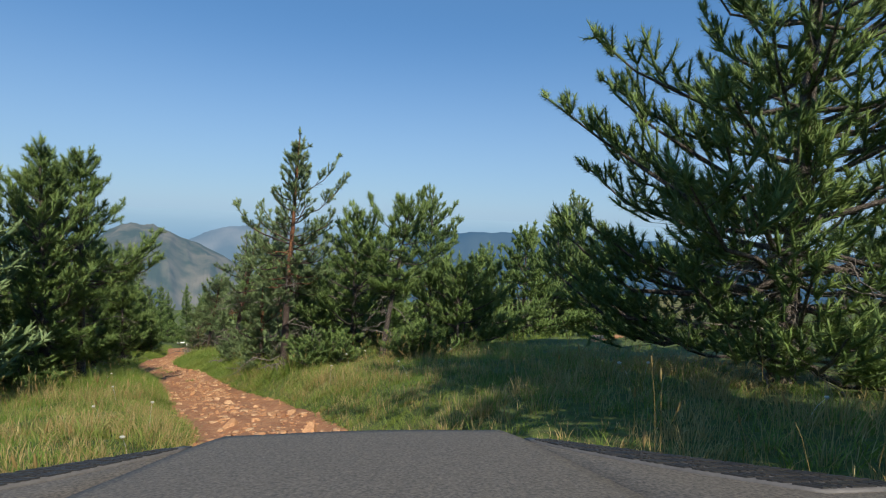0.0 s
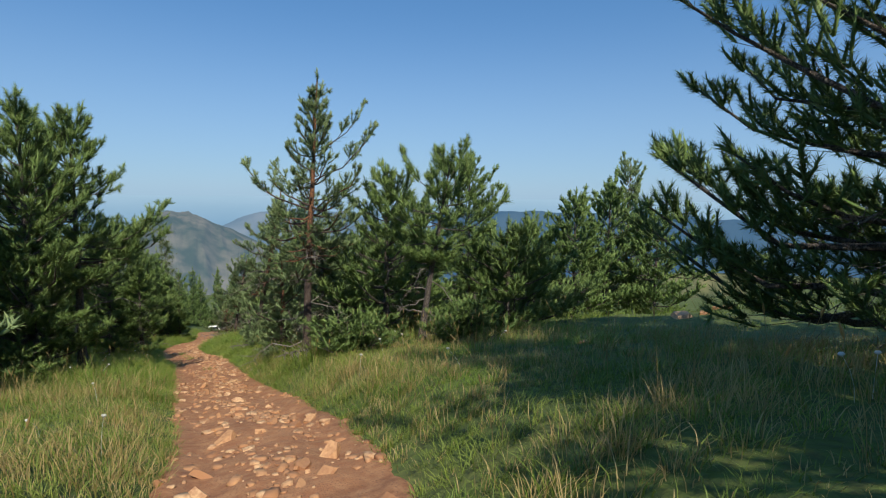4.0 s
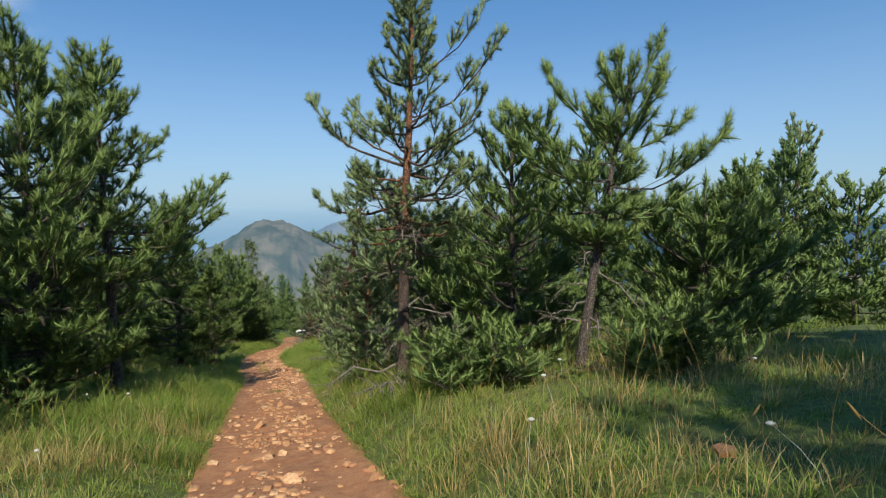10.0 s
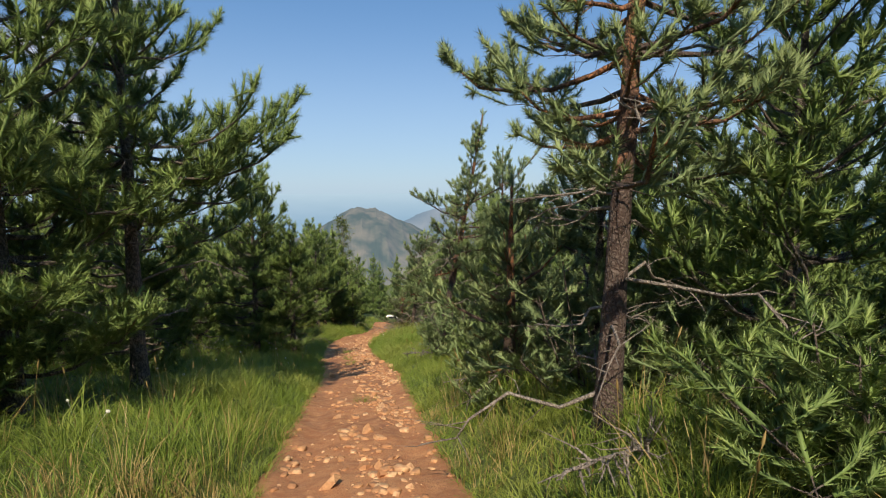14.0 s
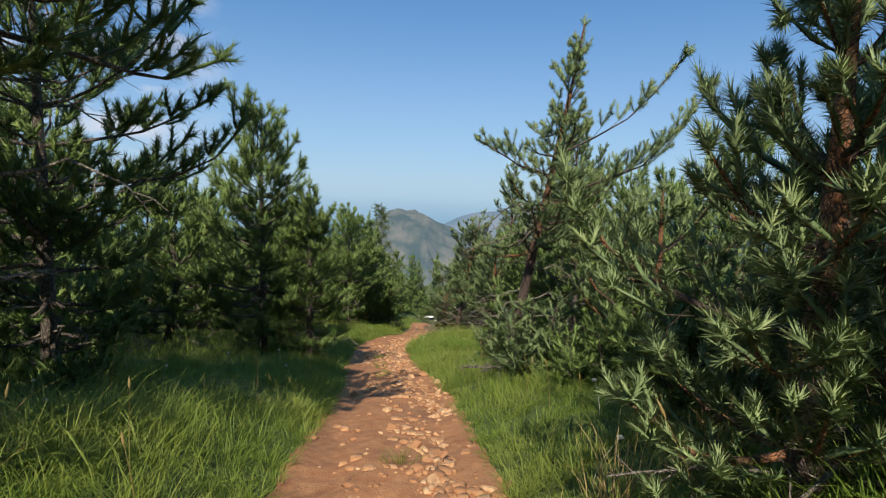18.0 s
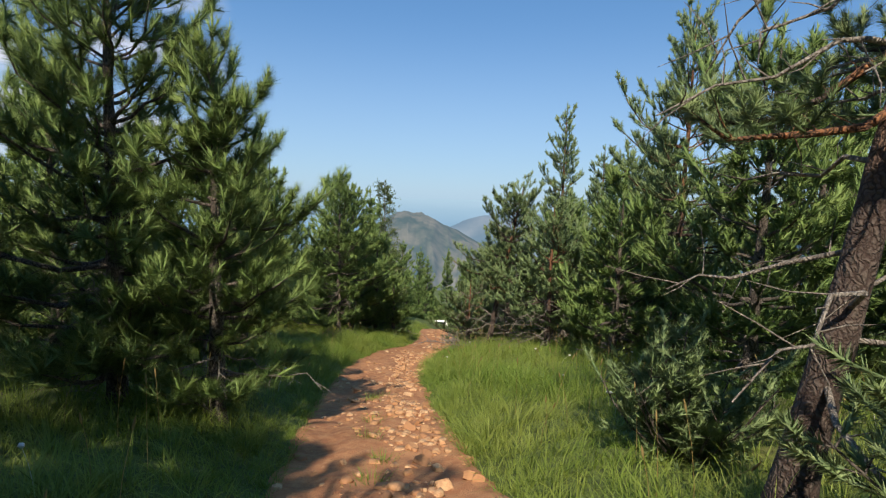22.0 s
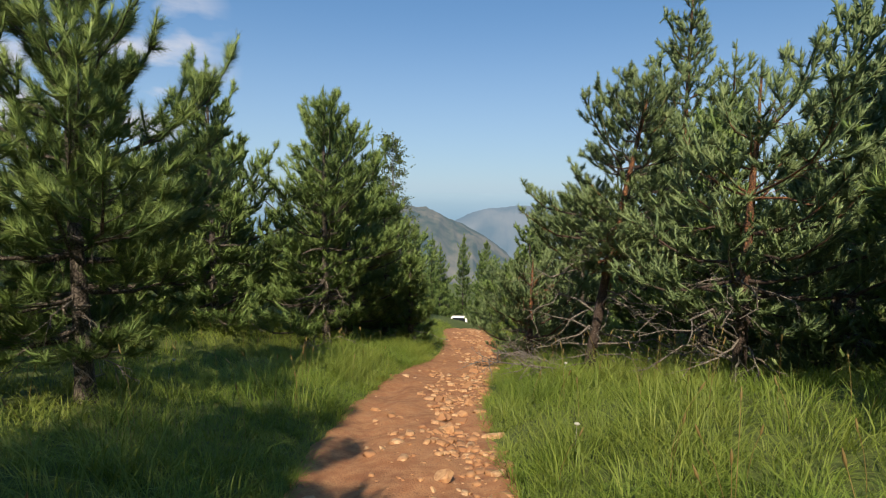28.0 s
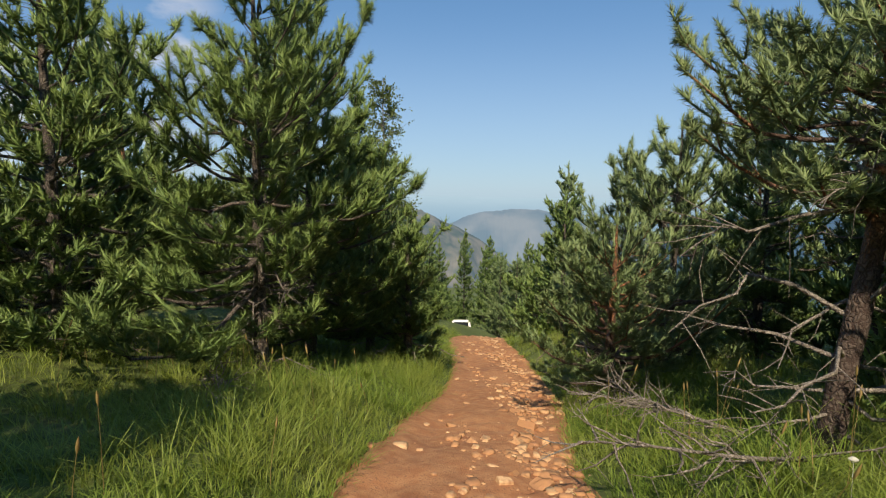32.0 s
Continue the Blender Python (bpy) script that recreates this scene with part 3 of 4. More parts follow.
        for w in np.arange(start, 0.97, max(0.07, spacing / ln)):
            c, tg = on_limb(w + rng.uniform(-0.02, 0.02))
            for sgn in (-1, 1):
                if rng.random() > fill:
                    continue
                out = np.array([tg[1], -tg[0], 0.0]) * sgn
                bw = unit(tg * rng.uniform(0.5, 1.1) + out * rng.uniform(0.5, 1.1) + up * rng.uniform(-0.2, 0.55))
                bl = (0.40 * ln * (1.08 - w) + 0.15) * rng.uniform(0.6, 1.25)
                mid, tip = c + bw * (bl * 0.55), c + bw * bl + up * (0.2 * bl)
                if not far:
                    limb.add([c, mid, tip], [0.007, 0.005, 0.003], 3)
                if bl > 0.34:
                    shoots.along(mid, tip)
                    for g in (0.35, 0.65) if bl > 0.7 else (0.5,):
                        for sg in (-1, 1):
                            q = c + (tip - c) * g
                            sw = unit(bw * 0.7 + np.array([bw[1], -bw[0], 0.0]) * sg * rng.uniform(0.5, 1.0) + up * rng.uniform(0.1, 0.9))
                            sl = (0.30 * bl * (1.2 - g) + 0.07) * rng.uniform(0.8, 1.3)
                            if sl > 0.14:
                                shoots.along(q, q + sw * sl)
                            shoots.tuft(q + sw * (sl if sl > 0.14 else 0.02), unit(sw + 0.5 * up), rng.uniform(*candle))
                else:
                    shoots.along(c + bw * (0.25 * bl), tip)
                tip_tufts(tip, bw, tuft, rng.uniform(*candle))
        if not far and ln > 0.8:
            for _ in range(4):          # bare inner twigs
                c, tg = on_limb(rng.uniform(0.08, 0.5))
                e = c + unit(tg * 0.6 + rng.normal(0, 0.7, 3) - 0.2 * up) * rng.uniform(0.15, 0.4)
                limb.add([c, (c + e) / 2 + rng.normal(0, 0.02, 3), e], [0.005, 0.004, 0.0015], 3)
        if split:
            limb.build("limb", bark or BARK, root)
    tip_tufts(stem[-1] - up * 0.03, up, 4, candle[1] * 1.2)
    shoots.along(stem[-1] - up * 0.5, stem[-1])
    if not split:
        tagged(arms.build("branchwork", bark or BARK, root), kind="stuff")
    shoots.build("crown", needles or NEEDLE, root, DETAIL[detail], size, rng)
    for turn, at in withered:
        spray = Shoots(piece)
        hd = np.array([math.cos(radians(turn)), math.sin(radians(turn)), 0.1])
        for _ in range(9):
            p = on_stem(at / h) + hd * rng.uniform(0.2, 0.7) + rng.normal(0, 0.13, 3)
            spray.tuft(p, unit(hd + rng.normal(0, 0.6, 3)), 0.12)
        spray.build("withered_spray", DEAD_LEAF, root, DETAIL[detail], size, rng)
    for i in range(dead):
        b = Wood()
        q = rng.uniform(0.06, max(0.14, base + 0.15))
        p0 = on_stem(q)
        az, ln = rng.uniform(0, 6.28), dead_long * rng.uniform(0.5, 1.2)
        hd = np.array([math.cos(az), math.sin(az), 0])
        crook = np.cumsum(rng.normal(0, 0.075 * ln, (6, 3)), axis=0)
        crook[0] = 0
        curve = p0 + hd * (ln * t)[:, None] + up * (ln * (0.2 * t - 0.42 * t ** 2))[:, None] + crook
        b.add(curve, (0.009 + 0.008 * ln) * (1 - 0.85 * t) + 0.002, 5)
        for w in (0.25, 0.35, 0.45, 0.55, 0.62, 0.7, 0.78, 0.85, 0.92):
            c = np.array([np.interp(w, t, curve[:, j]) for j in range(3)])
            e = c + unit(hd + rng.normal(0, 0.8, 3)) * ln * rng.uniform(0.15, 0.4)
            b.add([c, (c + e) / 2 + rng.normal(0, 0.02, 3), e], [0.007, 0.005, 0.002], 3)
        b.build("dead_branch", DEADWOOD, root, "bare grey dead branch")
    return root


def shrub(x, y, h, r, seed, needles=None, label="low spreading pine scrub in the grass", size=0.085, stems=22, detail="near"):
    """A bush of many stems from one foot."""
    rng = np.random.default_rng(seed)
    root = new("shrub")
    root.location = (x, y, gz(x, y) - 0.08)
    tagged(root, label, "shrub", group="scrub beside the track")
    arms, shoots = Wood(), Shoots(DETAIL[detail][2])
    up = np.array([0, 0, 1.0])
    for i in range(stems):
        az, out = rng.uniform(0, 6.28), r * math.sqrt(rng.uniform(0.05, 1))
        top = h * (1.05 - 0.6 * (out / r) ** 2) * rng.uniform(0.7, 1.1)
        t = np.linspace(0, 1, 5)
        curve = np.stack([math.cos(az) * out * t ** 0.8, math.sin(az) * out * t ** 0.8, top * t ** 1.15], 1) + np.cumsum(rng.normal(0, 0.03, (5, 3)), axis=0) * (t > 0)[:, None]
        arms.add(curve, 0.016 * (1 - 0.8 * t) + 0.002, 4)
        for w in np.arange(0.22, 1.0, 0.12):
            c = np.array([np.interp(w, t, curve[:, j]) for j in range(3)])
            for _ in range(2):
                bw = unit(rng.normal(0, 1, 3) * np.array([1, 1, 0.4]) + np.array([0, 0, 0.5]))
                tip = c + bw * rng.uniform(0.15, 0.4) * min(1.3, 0.5 + r * 0.5)
                arms.add([c, (c + tip) / 2, tip], [0.006, 0.004, 0.002], 3)
                shoots.along(c + (tip - c) * 0.35, tip)
                for _ in range(2):
                    shoots.tuft(tip, unit(bw + up * rng.uniform(0.3, 1.0) + rng.normal(0, 0.35, 3)), rng.uniform(0.07, 0.15))
    tagged(arms.build("stem_work", BARK, root), kind="stuff")
    shoots.build("foliage", needles or NEEDLE, root, DETAIL[detail], size, rng)
    return root


def birch(x, y, h, r, seed):
    rng = np.random.default_rng(seed)
    root = new("birch_tree")
    root.location = (x, y, gz(x, y) - 0.15)
    tagged(root, "slender birch with small pale green leaves", "tree")
    s = np.linspace(0, 1, 12)
    stem = np.stack([0.02 * h * np.sin(s * 5), 0.02 * h * np.cos(s * 4), h * s], 1)
    w = Wood()
    w.add(stem, 0.09 * (1 - 0.95 * s) + 0.006, 8)
    w.build("trunk", BIRCH_BARK, root)
    arms, pos = Wood(), []
    for q in np.arange(0.18, 0.98, 0.022):
        p0 = np.array([np.interp(q, s, stem[:, i]) for i in range(3)])
        az, ln = rng.uniform(0, 6.28), r * (1.1 - q) ** 0.6 * rng.uniform(0.5, 1.1)
        t = np.linspace(0, 1, 6)
        hd = np.array([math.cos(az), math.sin(az), 0])
        curve = p0 + hd * (ln * t)[:, None] + np.array([0, 0, 1.0]) * (ln * (1.1 * t - 0.55 * t ** 2))[:, None]
        arms.add(curve, 0.02 * (1 - 0.85 * t) + 0.002, 4)
        for g in range(26):
            c = np.array([np.interp(rng.uniform(0.25, 1), t, curve[:, j]) for j in range(3)])
            e = c + rng.normal(0, 0.22, 3) + np.array([0, 0, -0.08])
            arms.add([c, (c + e) / 2, e], [0.004, 0.003, 0.002], 3)
            for _ in range(7):
                pos.append(c + (e - c) * rng.uniform(0.2, 1.1) + rng.normal(0, 0.05, 3))
    tagged(arms.build("branchwork", BARK, root), kind="stuff")
    p = np.array(pos)
    n1 = unit(rng.normal(size=p.shape)) * 0.036
    n2 = unit(np.cross(n1, rng.normal(size=p.shape))) * 0.045
    v = np.stack([p - n2, p + n1, p + n2, p - n1], 1).reshape(-1, 3)
    tagged(mesh_object("crown", v, np.arange(len(v)).reshape(-1, 4), LEAF, root), kind="stuff")
    return root


SCOTS = "scots pine with grey-green needles and orange upper bark"
NEAR = dict(detail="near", spacing=0.38)
CLOSE = dict(detail="close", spacing=0.38)
FINE = dict(detail="near", spacing=0.28, size=0.085, candle=(0.08, 0.15), tuft=3)
FINE_CLOSE = dict(FINE, detail="close")
PALE = dict(needles=NEEDLE_PALE, bark=BARK_ORANGE)
SHORT = dict(size=0.095, candle=(0.12, 0.20), tuft=3, spacing=0.32)
FAR = dict(detail="far", spacing=0.52, size=0.14, tuft=2, step=0.48, dead=1)
BEND = dict(detail="far", spacing=0.40, size=0.13, tuft=2)
# beside the start of the track
pine(6.1, 9.3, 11.5, 3.6, 11, base=0.06, trunk=0.19, step=0.42, limbs=7, taper=0.34, gaps=0.14, even=0.3, bare=0.34, spacing=0.44, detail="mid", size=0.14, candle=(0.14, 0.26), dead=28, dead_long=1.9,
     rise=(-6, 40), boughs=((137, 2.0, 4.9, -4), (128, 2.9, 4.3, -5), (140, 0.9, 4.9, -14), (146, 1.5, 4.6, -12), (120, 0.8, 4.3, -12)), label="large shady black pine with low spreading branches")
pine(-5.3, 20.2, 3.8, 1.7, 20, base=0.03, needles=NEEDLE_PALE, label="small bushy scots pine")
pine(-4.95, 17.2, 7.9, 1.9, 21, base=0.36, lean=(0.3, 0.3), trunk=0.12, gaps=0.03, dead=18, dead_long=1.35, taper=0.9, fill=0.95, even=0.5, limbs=6, step=0.36, bare=0.45, boughs=((120, 3.3, 3.2, -2), (350, 5.0, 1.9, 22), (20, 5.8, 1.5, 30), (330, 4.3, 2.0, 12), (190, 4.2, 1.9, 14)), label=SCOTS, **PALE, **FINE)
pine(-6.5, 19.7, 3.3, 1.1, 220, base=0.02, label="small bushy scots pine", **PALE, **FINE)
pine(-1.75, 17.1, 5.35, 1.6, 22, base=0.45, lean=(0.75, 0.2), trunk=0.10, dead=10, dead_long=1.0, gaps=0.05, label="leaning black pine with a bare grey lower trunk", **NEAR)
pine(-3.1, 19.6, 5.6, 2.3, 23, base=0.03, dead=3)
pine(0.7, 19.2, 3.6, 2.1, 24, base=0.04, dead=4)
pine(1.4, 20.8, 3.5, 2.0, 19, base=0.04, dead=2)
pine(2.2, 28.5, 5.2, 2.6, 25, base=0.04)
pine(4.8, 30.0, 6.8, 2.6, 26, base=0.04)
pine(9.4, 37.0, 10.0, 2.8, 27, base=0.10, label=SCOTS, **PALE, **SHORT)
pine(7.2, 33.0, 7.9, 2.7, 28, base=0.04)
pine(9.4, 31.5, 5.8, 2.6, 29, base=0.03)
# unseen pines beside and behind the start, added to shade the meadow
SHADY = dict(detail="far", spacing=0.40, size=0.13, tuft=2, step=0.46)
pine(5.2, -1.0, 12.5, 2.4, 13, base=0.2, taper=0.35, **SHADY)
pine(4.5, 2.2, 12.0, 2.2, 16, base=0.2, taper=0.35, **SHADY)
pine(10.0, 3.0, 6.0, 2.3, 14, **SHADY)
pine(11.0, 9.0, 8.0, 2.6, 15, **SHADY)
# on the other bank
pine(-12.28, 18.34, 8.1, 2.2, 31, boughs=((64, 4.1, 3.0, 4), (40, 3.6, 2.4, 0)), base=0.38, dead=18, trunk=0.13, gaps=0.06, taper=0.62, limbs=7, step=0.42, bare=0.3, **NEAR)
pine(-12.2, 16.45, 7.9, 2.1, 32, base=0.10, dead=12, trunk=0.13, gaps=0.03, taper=0.62, limbs=7, step=0.42, bare=0.3, **NEAR)
pine(-15.6, 21.0, 8.2, 2.3, 33, base=0.05, taper=0.42)
pine(-18.0, 27.8, 6.9, 2.0, 34, base=0.14, dead=14, trunk=0.12, taper=0.36, limbs=7, step=0.40, **CLOSE)
pine(-16.75, 28.3, 5.2, 1.5, 35, base=0.05, taper=0.6, **CLOSE)
pine(-20.2, 26.4, 4.8, 1.6, 36, base=0.15, bend=0.5, dead=10, label="small black pine with a crooked trunk")
pine(-22.5, 29.5, 5.6, 1.9, 37)
pine(-30.6, 33.5, 7.6, 2.1, 38)
pine(-22.6, 34.4, 5.3, 1.8, 39, base=0.2, dead=12, taper=0.4, limbs=7, step=0.38, **CLOSE)
pine(-27.7, 40.7, 7.2, 2.2, 40, base=0.05)
pine(-25.2, 42.2, 7.0, 2.4, 241, base=0.17, taper=0.6, dead=14, **NEAR)
pine(-26.2, 44.6, 7.2, 2.0, 42)
pine(-26.6, 47.4, 5.6, 1.7, 43)
birch(-29.6, 53.2, -3.7 - gz(-29.6, 53.2), 1.5, 44)
pine(-25.1, 46.7, 3.8, 1.0, 50, base=0.03, label="young black pine at the edge of the track")
pine(-28.9, 46.8, -3.6 - gz(-28.9, 46.8), 2.0, 45)
pine(-28.6, 49.6, -4.2 - gz(-28.6, 49.6), 1.1, 144, label="slender black pine among the others")
pine(-31.2, 55.2, 6.0, 1.9, 46)
pine(-34.4, 60.5, 6.6, 1.8, 47, **BEND)
pine(-39.2, 65.6, 7.0, 1.9, 48, **BEND)
for i, (x, y, h, r) in enumerate([(-25.6, 32.5, 6.0, 2.1), (-28.4, 38.2, 6.5, 2.1), (-24.2, 26.4, 6.5, 2.1), (-22.0, 23.0, 6.6, 2.2), (-19.0, 22.4, 5.6, 2.0), (-28.5, 35.5, 6.0, 2.1)]):
    pine(x, y, h, r, 150 + i, base=0.12, dead=10, label="black pine in the shady wood on the bank")
# beside the lower track
pine(-7.6, 25.8, 3.6, 1.6, 51, base=0.03, label="small bushy scots pine", **PALE, **FINE)
pine(-10.65, 27.4, 7.8, 1.7, 52, base=0.38, lean=(1.15, 0.8), bend=0.1, even=0.5, bare=0.35, taper=1.0, boughs=((16, 4.3, 3.5, 20), (5, 5.0, 2.4, 25)), trunk=0.13, dead=18, dead_long=1.3, gaps=0.05, label="leaning scots pine with a crooked trunk", **PALE, **FINE_CLOSE)
pine(-4.2, 27.0, 5.6, 2.1, 53)
pine(-2.6, 24.5, 5.4, 2.1, 54)
pine(-6.2, 31.0, 5.3, 2.2, 55)
pine(-0.5, 30.0, 9.0, 2.4, 56, base=0.15)
pine(-11.8, 39.4, 9.6, 2.3, 57, base=0.2, label=SCOTS, **PALE, **SHORT)
pine(-15.5, 49.2, 9.6, 1.7, 58, base=0.2, label=SCOTS, **PALE, **SHORT)
pine(-16.7, 46.1, 10.4, 1.2, 59, base=0.25, label="thin pointed scots pine", **PALE, **SHORT)
pine(-25.1, 62.3, -6.3 - gz(-25.1, 62.3), 1.3, 60, needles=NEEDLE_PALE)
pine(-18.0, 41.6, 6.3, 1.9, 61, base=0.40, lean=(0.9, 0.5), trunk=0.115, dead=26, dead_long=1.6, gaps=0.0, limbs=8, step=0.34, fill=0.95, even=0.45, withered=((250, 2.5), (300, 2.3)), label=SCOTS, **PALE, **FINE)
pine(-15.4, 40.0, 5.0, 2.1, 62, base=0.28, dead=18, dead_long=1.4, limbs=7, label=SCOTS, **PALE, **SHORT)
pine(-13.0, 36.8, 4.3, 1.9, 63, base=0.2, dead=10)
pine(-10.4, 33.4, 6.0, 2.1, 49, base=0.05)
pine(-9.2, 36.0, 6.4, 2.2, 64)
pine(-21.0, 52.0, 6.0, 1.8, 65, needles=NEEDLE_PALE)
pine(-19.6, 48.5, 5.4, 2.0, 66, base=0.03, needles=NEEDLE_PALE)
pine(-17.8, 50.5, 7.0, 1.9, 67)
pine(-23.6, 55.5, 5.2, 1.8, 68)
pine(-25.4, 63.6, 6.4, 1.9, 69, **BEND)
pine(-25.6, 76.0, 7.8, 1.9, 70, **BEND)
for i, (x, y, h, r) in enumerate([(-35.0, 64.6, 5.8, 1.5), (-38.8, 69.0, 6.0, 1.9), (-25.6, 59.4, 3.4, 1.2), (-39.5, 73.4, 5.8, 1.9), (-30.4, 71.4, 5.4, 1.6), (-24.4, 66.6, 5.6, 2.0), (-25.0, 70.6, 5.6, 1.9), (-32.6, 74.2, 5.8, 1.9), (-41.2, 76.4, 5.4, 1.8), (-32.2, 77.6, 6.4, 1.9), (-13.6, 43.5, 7.6, 2.1), (-12.6, 41.8, 7.7, 1.7), (-15.9, 44.3, 6.0, 1.9), (-12.6, 47.2, 8.0, 2.1), (-8.0, 39.5, 7.0, 2.2)]):
    pine(x, y, h + (1.2 if y > 60 else 0.0), r, 120 + i, base=0.03, needles=NEEDLE_PALE if i % 3 == 1 else None, label="green pine crowding the bend of the track" if i < 10 else "pine in the close wood beside the track", dead=4 if i < 10 else 12, **BEND)
for i, (x, y, top, r) in enumerate([(-41.6, 88.0, -11.6, 1.9), (-38.8, 87.0, -13.2, 2.0), (-36.6, 85.0, -13.6, 2.2), (-34.8, 80.5, -13.0, 2.0), (-44.4, 87.5, -12.8, 2.1), (-33.4, 84.0, -12.0, 2.2), (-40.2, 92.0, -12.6, 2.4), (-46.8, 90.0, -12.0, 2.4)]):
    pine(x, y, top - gz(x, y), r, 320 + i, base=0.1, taper=0.7, label="tall pine in the wood below the bend", **BEND)
# scrub
shrub(-5.2, 18.6, 1.9, 1.3, 71, NEEDLE_PALE, size=0.085)
shrub(-3.2, 16.0, 1.2, 1.2, 72)
shrub(-0.6, 16.0, 1.1, 1.1, 73)
shrub(-6.4, 24.0, 2.0, 1.5, 74)
shrub(-9.6, 26.2, 1.6, 1.1, 79, NEEDLE_PALE, size=0.075)
shrub(-11.2, 29.4, 1.5, 1.0, 80, NEEDLE_PALE, size=0.075)
shrub(-6.8, 22.0, 1.2, 1.1, 86)
shrub(-4.6, 22.2, 1.5, 1.3, 87)
shrub(-8.0, 24.7, 1.2, 0.9, 75, size=0.075)
shrub(-13.6, 13.6, 1.6, 1.3, 76)
shrub(-11.6, 15.2, 1.0, 0.9, 77)
pine(-20.4, 45.4, 3.3, 1.9, 78, base=0.14, dead=10, label="broad bushy scots pine beside the track", **PALE, **FINE)


# the wood behind: a few pines repeated at other turns and sizes
kinds = [pine(-37, 62, 6.4, 2.0, 81, **FAR), pine(-35, 57, 5.2, 2.0, 82, base=0.04, **FAR), pine(-12, 58, 7.6, 2.1, 83, base=0.12, label=SCOTS, **PALE, **FAR),
         pine(-9, 47, 6.0, 2.2, 84, base=0.05, **FAR), pine(-14.5, 55, 5.0, 1.9, 85, base=0.03, needles=NEEDLE_PALE, **FAR)]
rng = np.random.default_rng(7)
taken = [(o.location.x, o.location.y) for o in scene.objects if o.parent is None and o.name.startswith(("pine", "birch"))]
tries = 0
placed = 0
while placed < 130 and tries < 20000:
    tries += 1
    s = rng.uniform(12, 125) if rng.random() < 0.8 else rng.uniform(0, 20)
    side = rng.choice((-1, 1))
    k = ORIGIN + int(s * 2)
    d = side * (4.4 + 24 * rng.random() ** 1.5 + (2.5 if s > 60 else 0))
    x, y = ROAD[k, 0] + d * TAN[k, 1], ROAD[k, 1] - d * TAN[k, 0]
    if (side > 0 and s < 26) or (side < 0 and s < 14 and d > -9) or (s > 26 and s < 45 and abs(d) < 6.5):
        continue
    if side > 0 and x > 0 and y < 60 and rng.random() < 0.8:
        continue
    if 25 < y < 86 and abs(x + 0.481 * y) < 2.6:          # the open view down to the parked car
        continue
    if min((x - a) ** 2 + (y - b) ** 2 for a, b in taken) < 2.1 ** 2:
        continue
    taken.append((x, y))
    ob = copy_thing(kinds[int(rng.integers(len(kinds)))], pose(x, y, gz(x, y) - 0.15, rng.normal(0, 2), rng.normal(0, 2), rng.uniform(0, 360)) @ Matrix.Scale(rng.uniform(0.8, 1.2), 4))
    placed += 1


# ---- grass ----
def blades(px, py, height, az, lean, width, rng):
    """Arching blades of grass, one island each."""
    n = len(px)
    b = np.stack([px, py, ground_z(px, py) - 0.03], 1)
    out = np.stack([np.cos(az), np.sin(az), np.zeros(n)], 1)
    turn = rng.normal(0, 0.7, n)
    w = np.stack([-np.sin(az + turn), np.cos(az + turn), np.zeros(n)], 1) * (width * 0.5)[:, None]
    up = np.array([0, 0, 1.0])

    def at(q):
        return b + out * (height * lean * q ** 1.8)[:, None] + up * (height * (q - 0.42 * lean * q ** 2.6))[:, None]

    lo, hi, tip = at(0.4), at(0.75), at(1.0)
    v = np.stack([b - w, b + w, lo + w * 0.9, lo - w * 0.9, hi + w * 0.6, hi - w * 0.6, tip], 1).reshape(-1, 3)
    i = np.arange(n)[:, None] * 7
    f = np.concatenate([i + np.array([tri]) for tri in ((0, 1, 2), (0, 2, 3), (3, 2, 4), (3, 4, 5), (5, 4, 6))], 0)
    return v, f


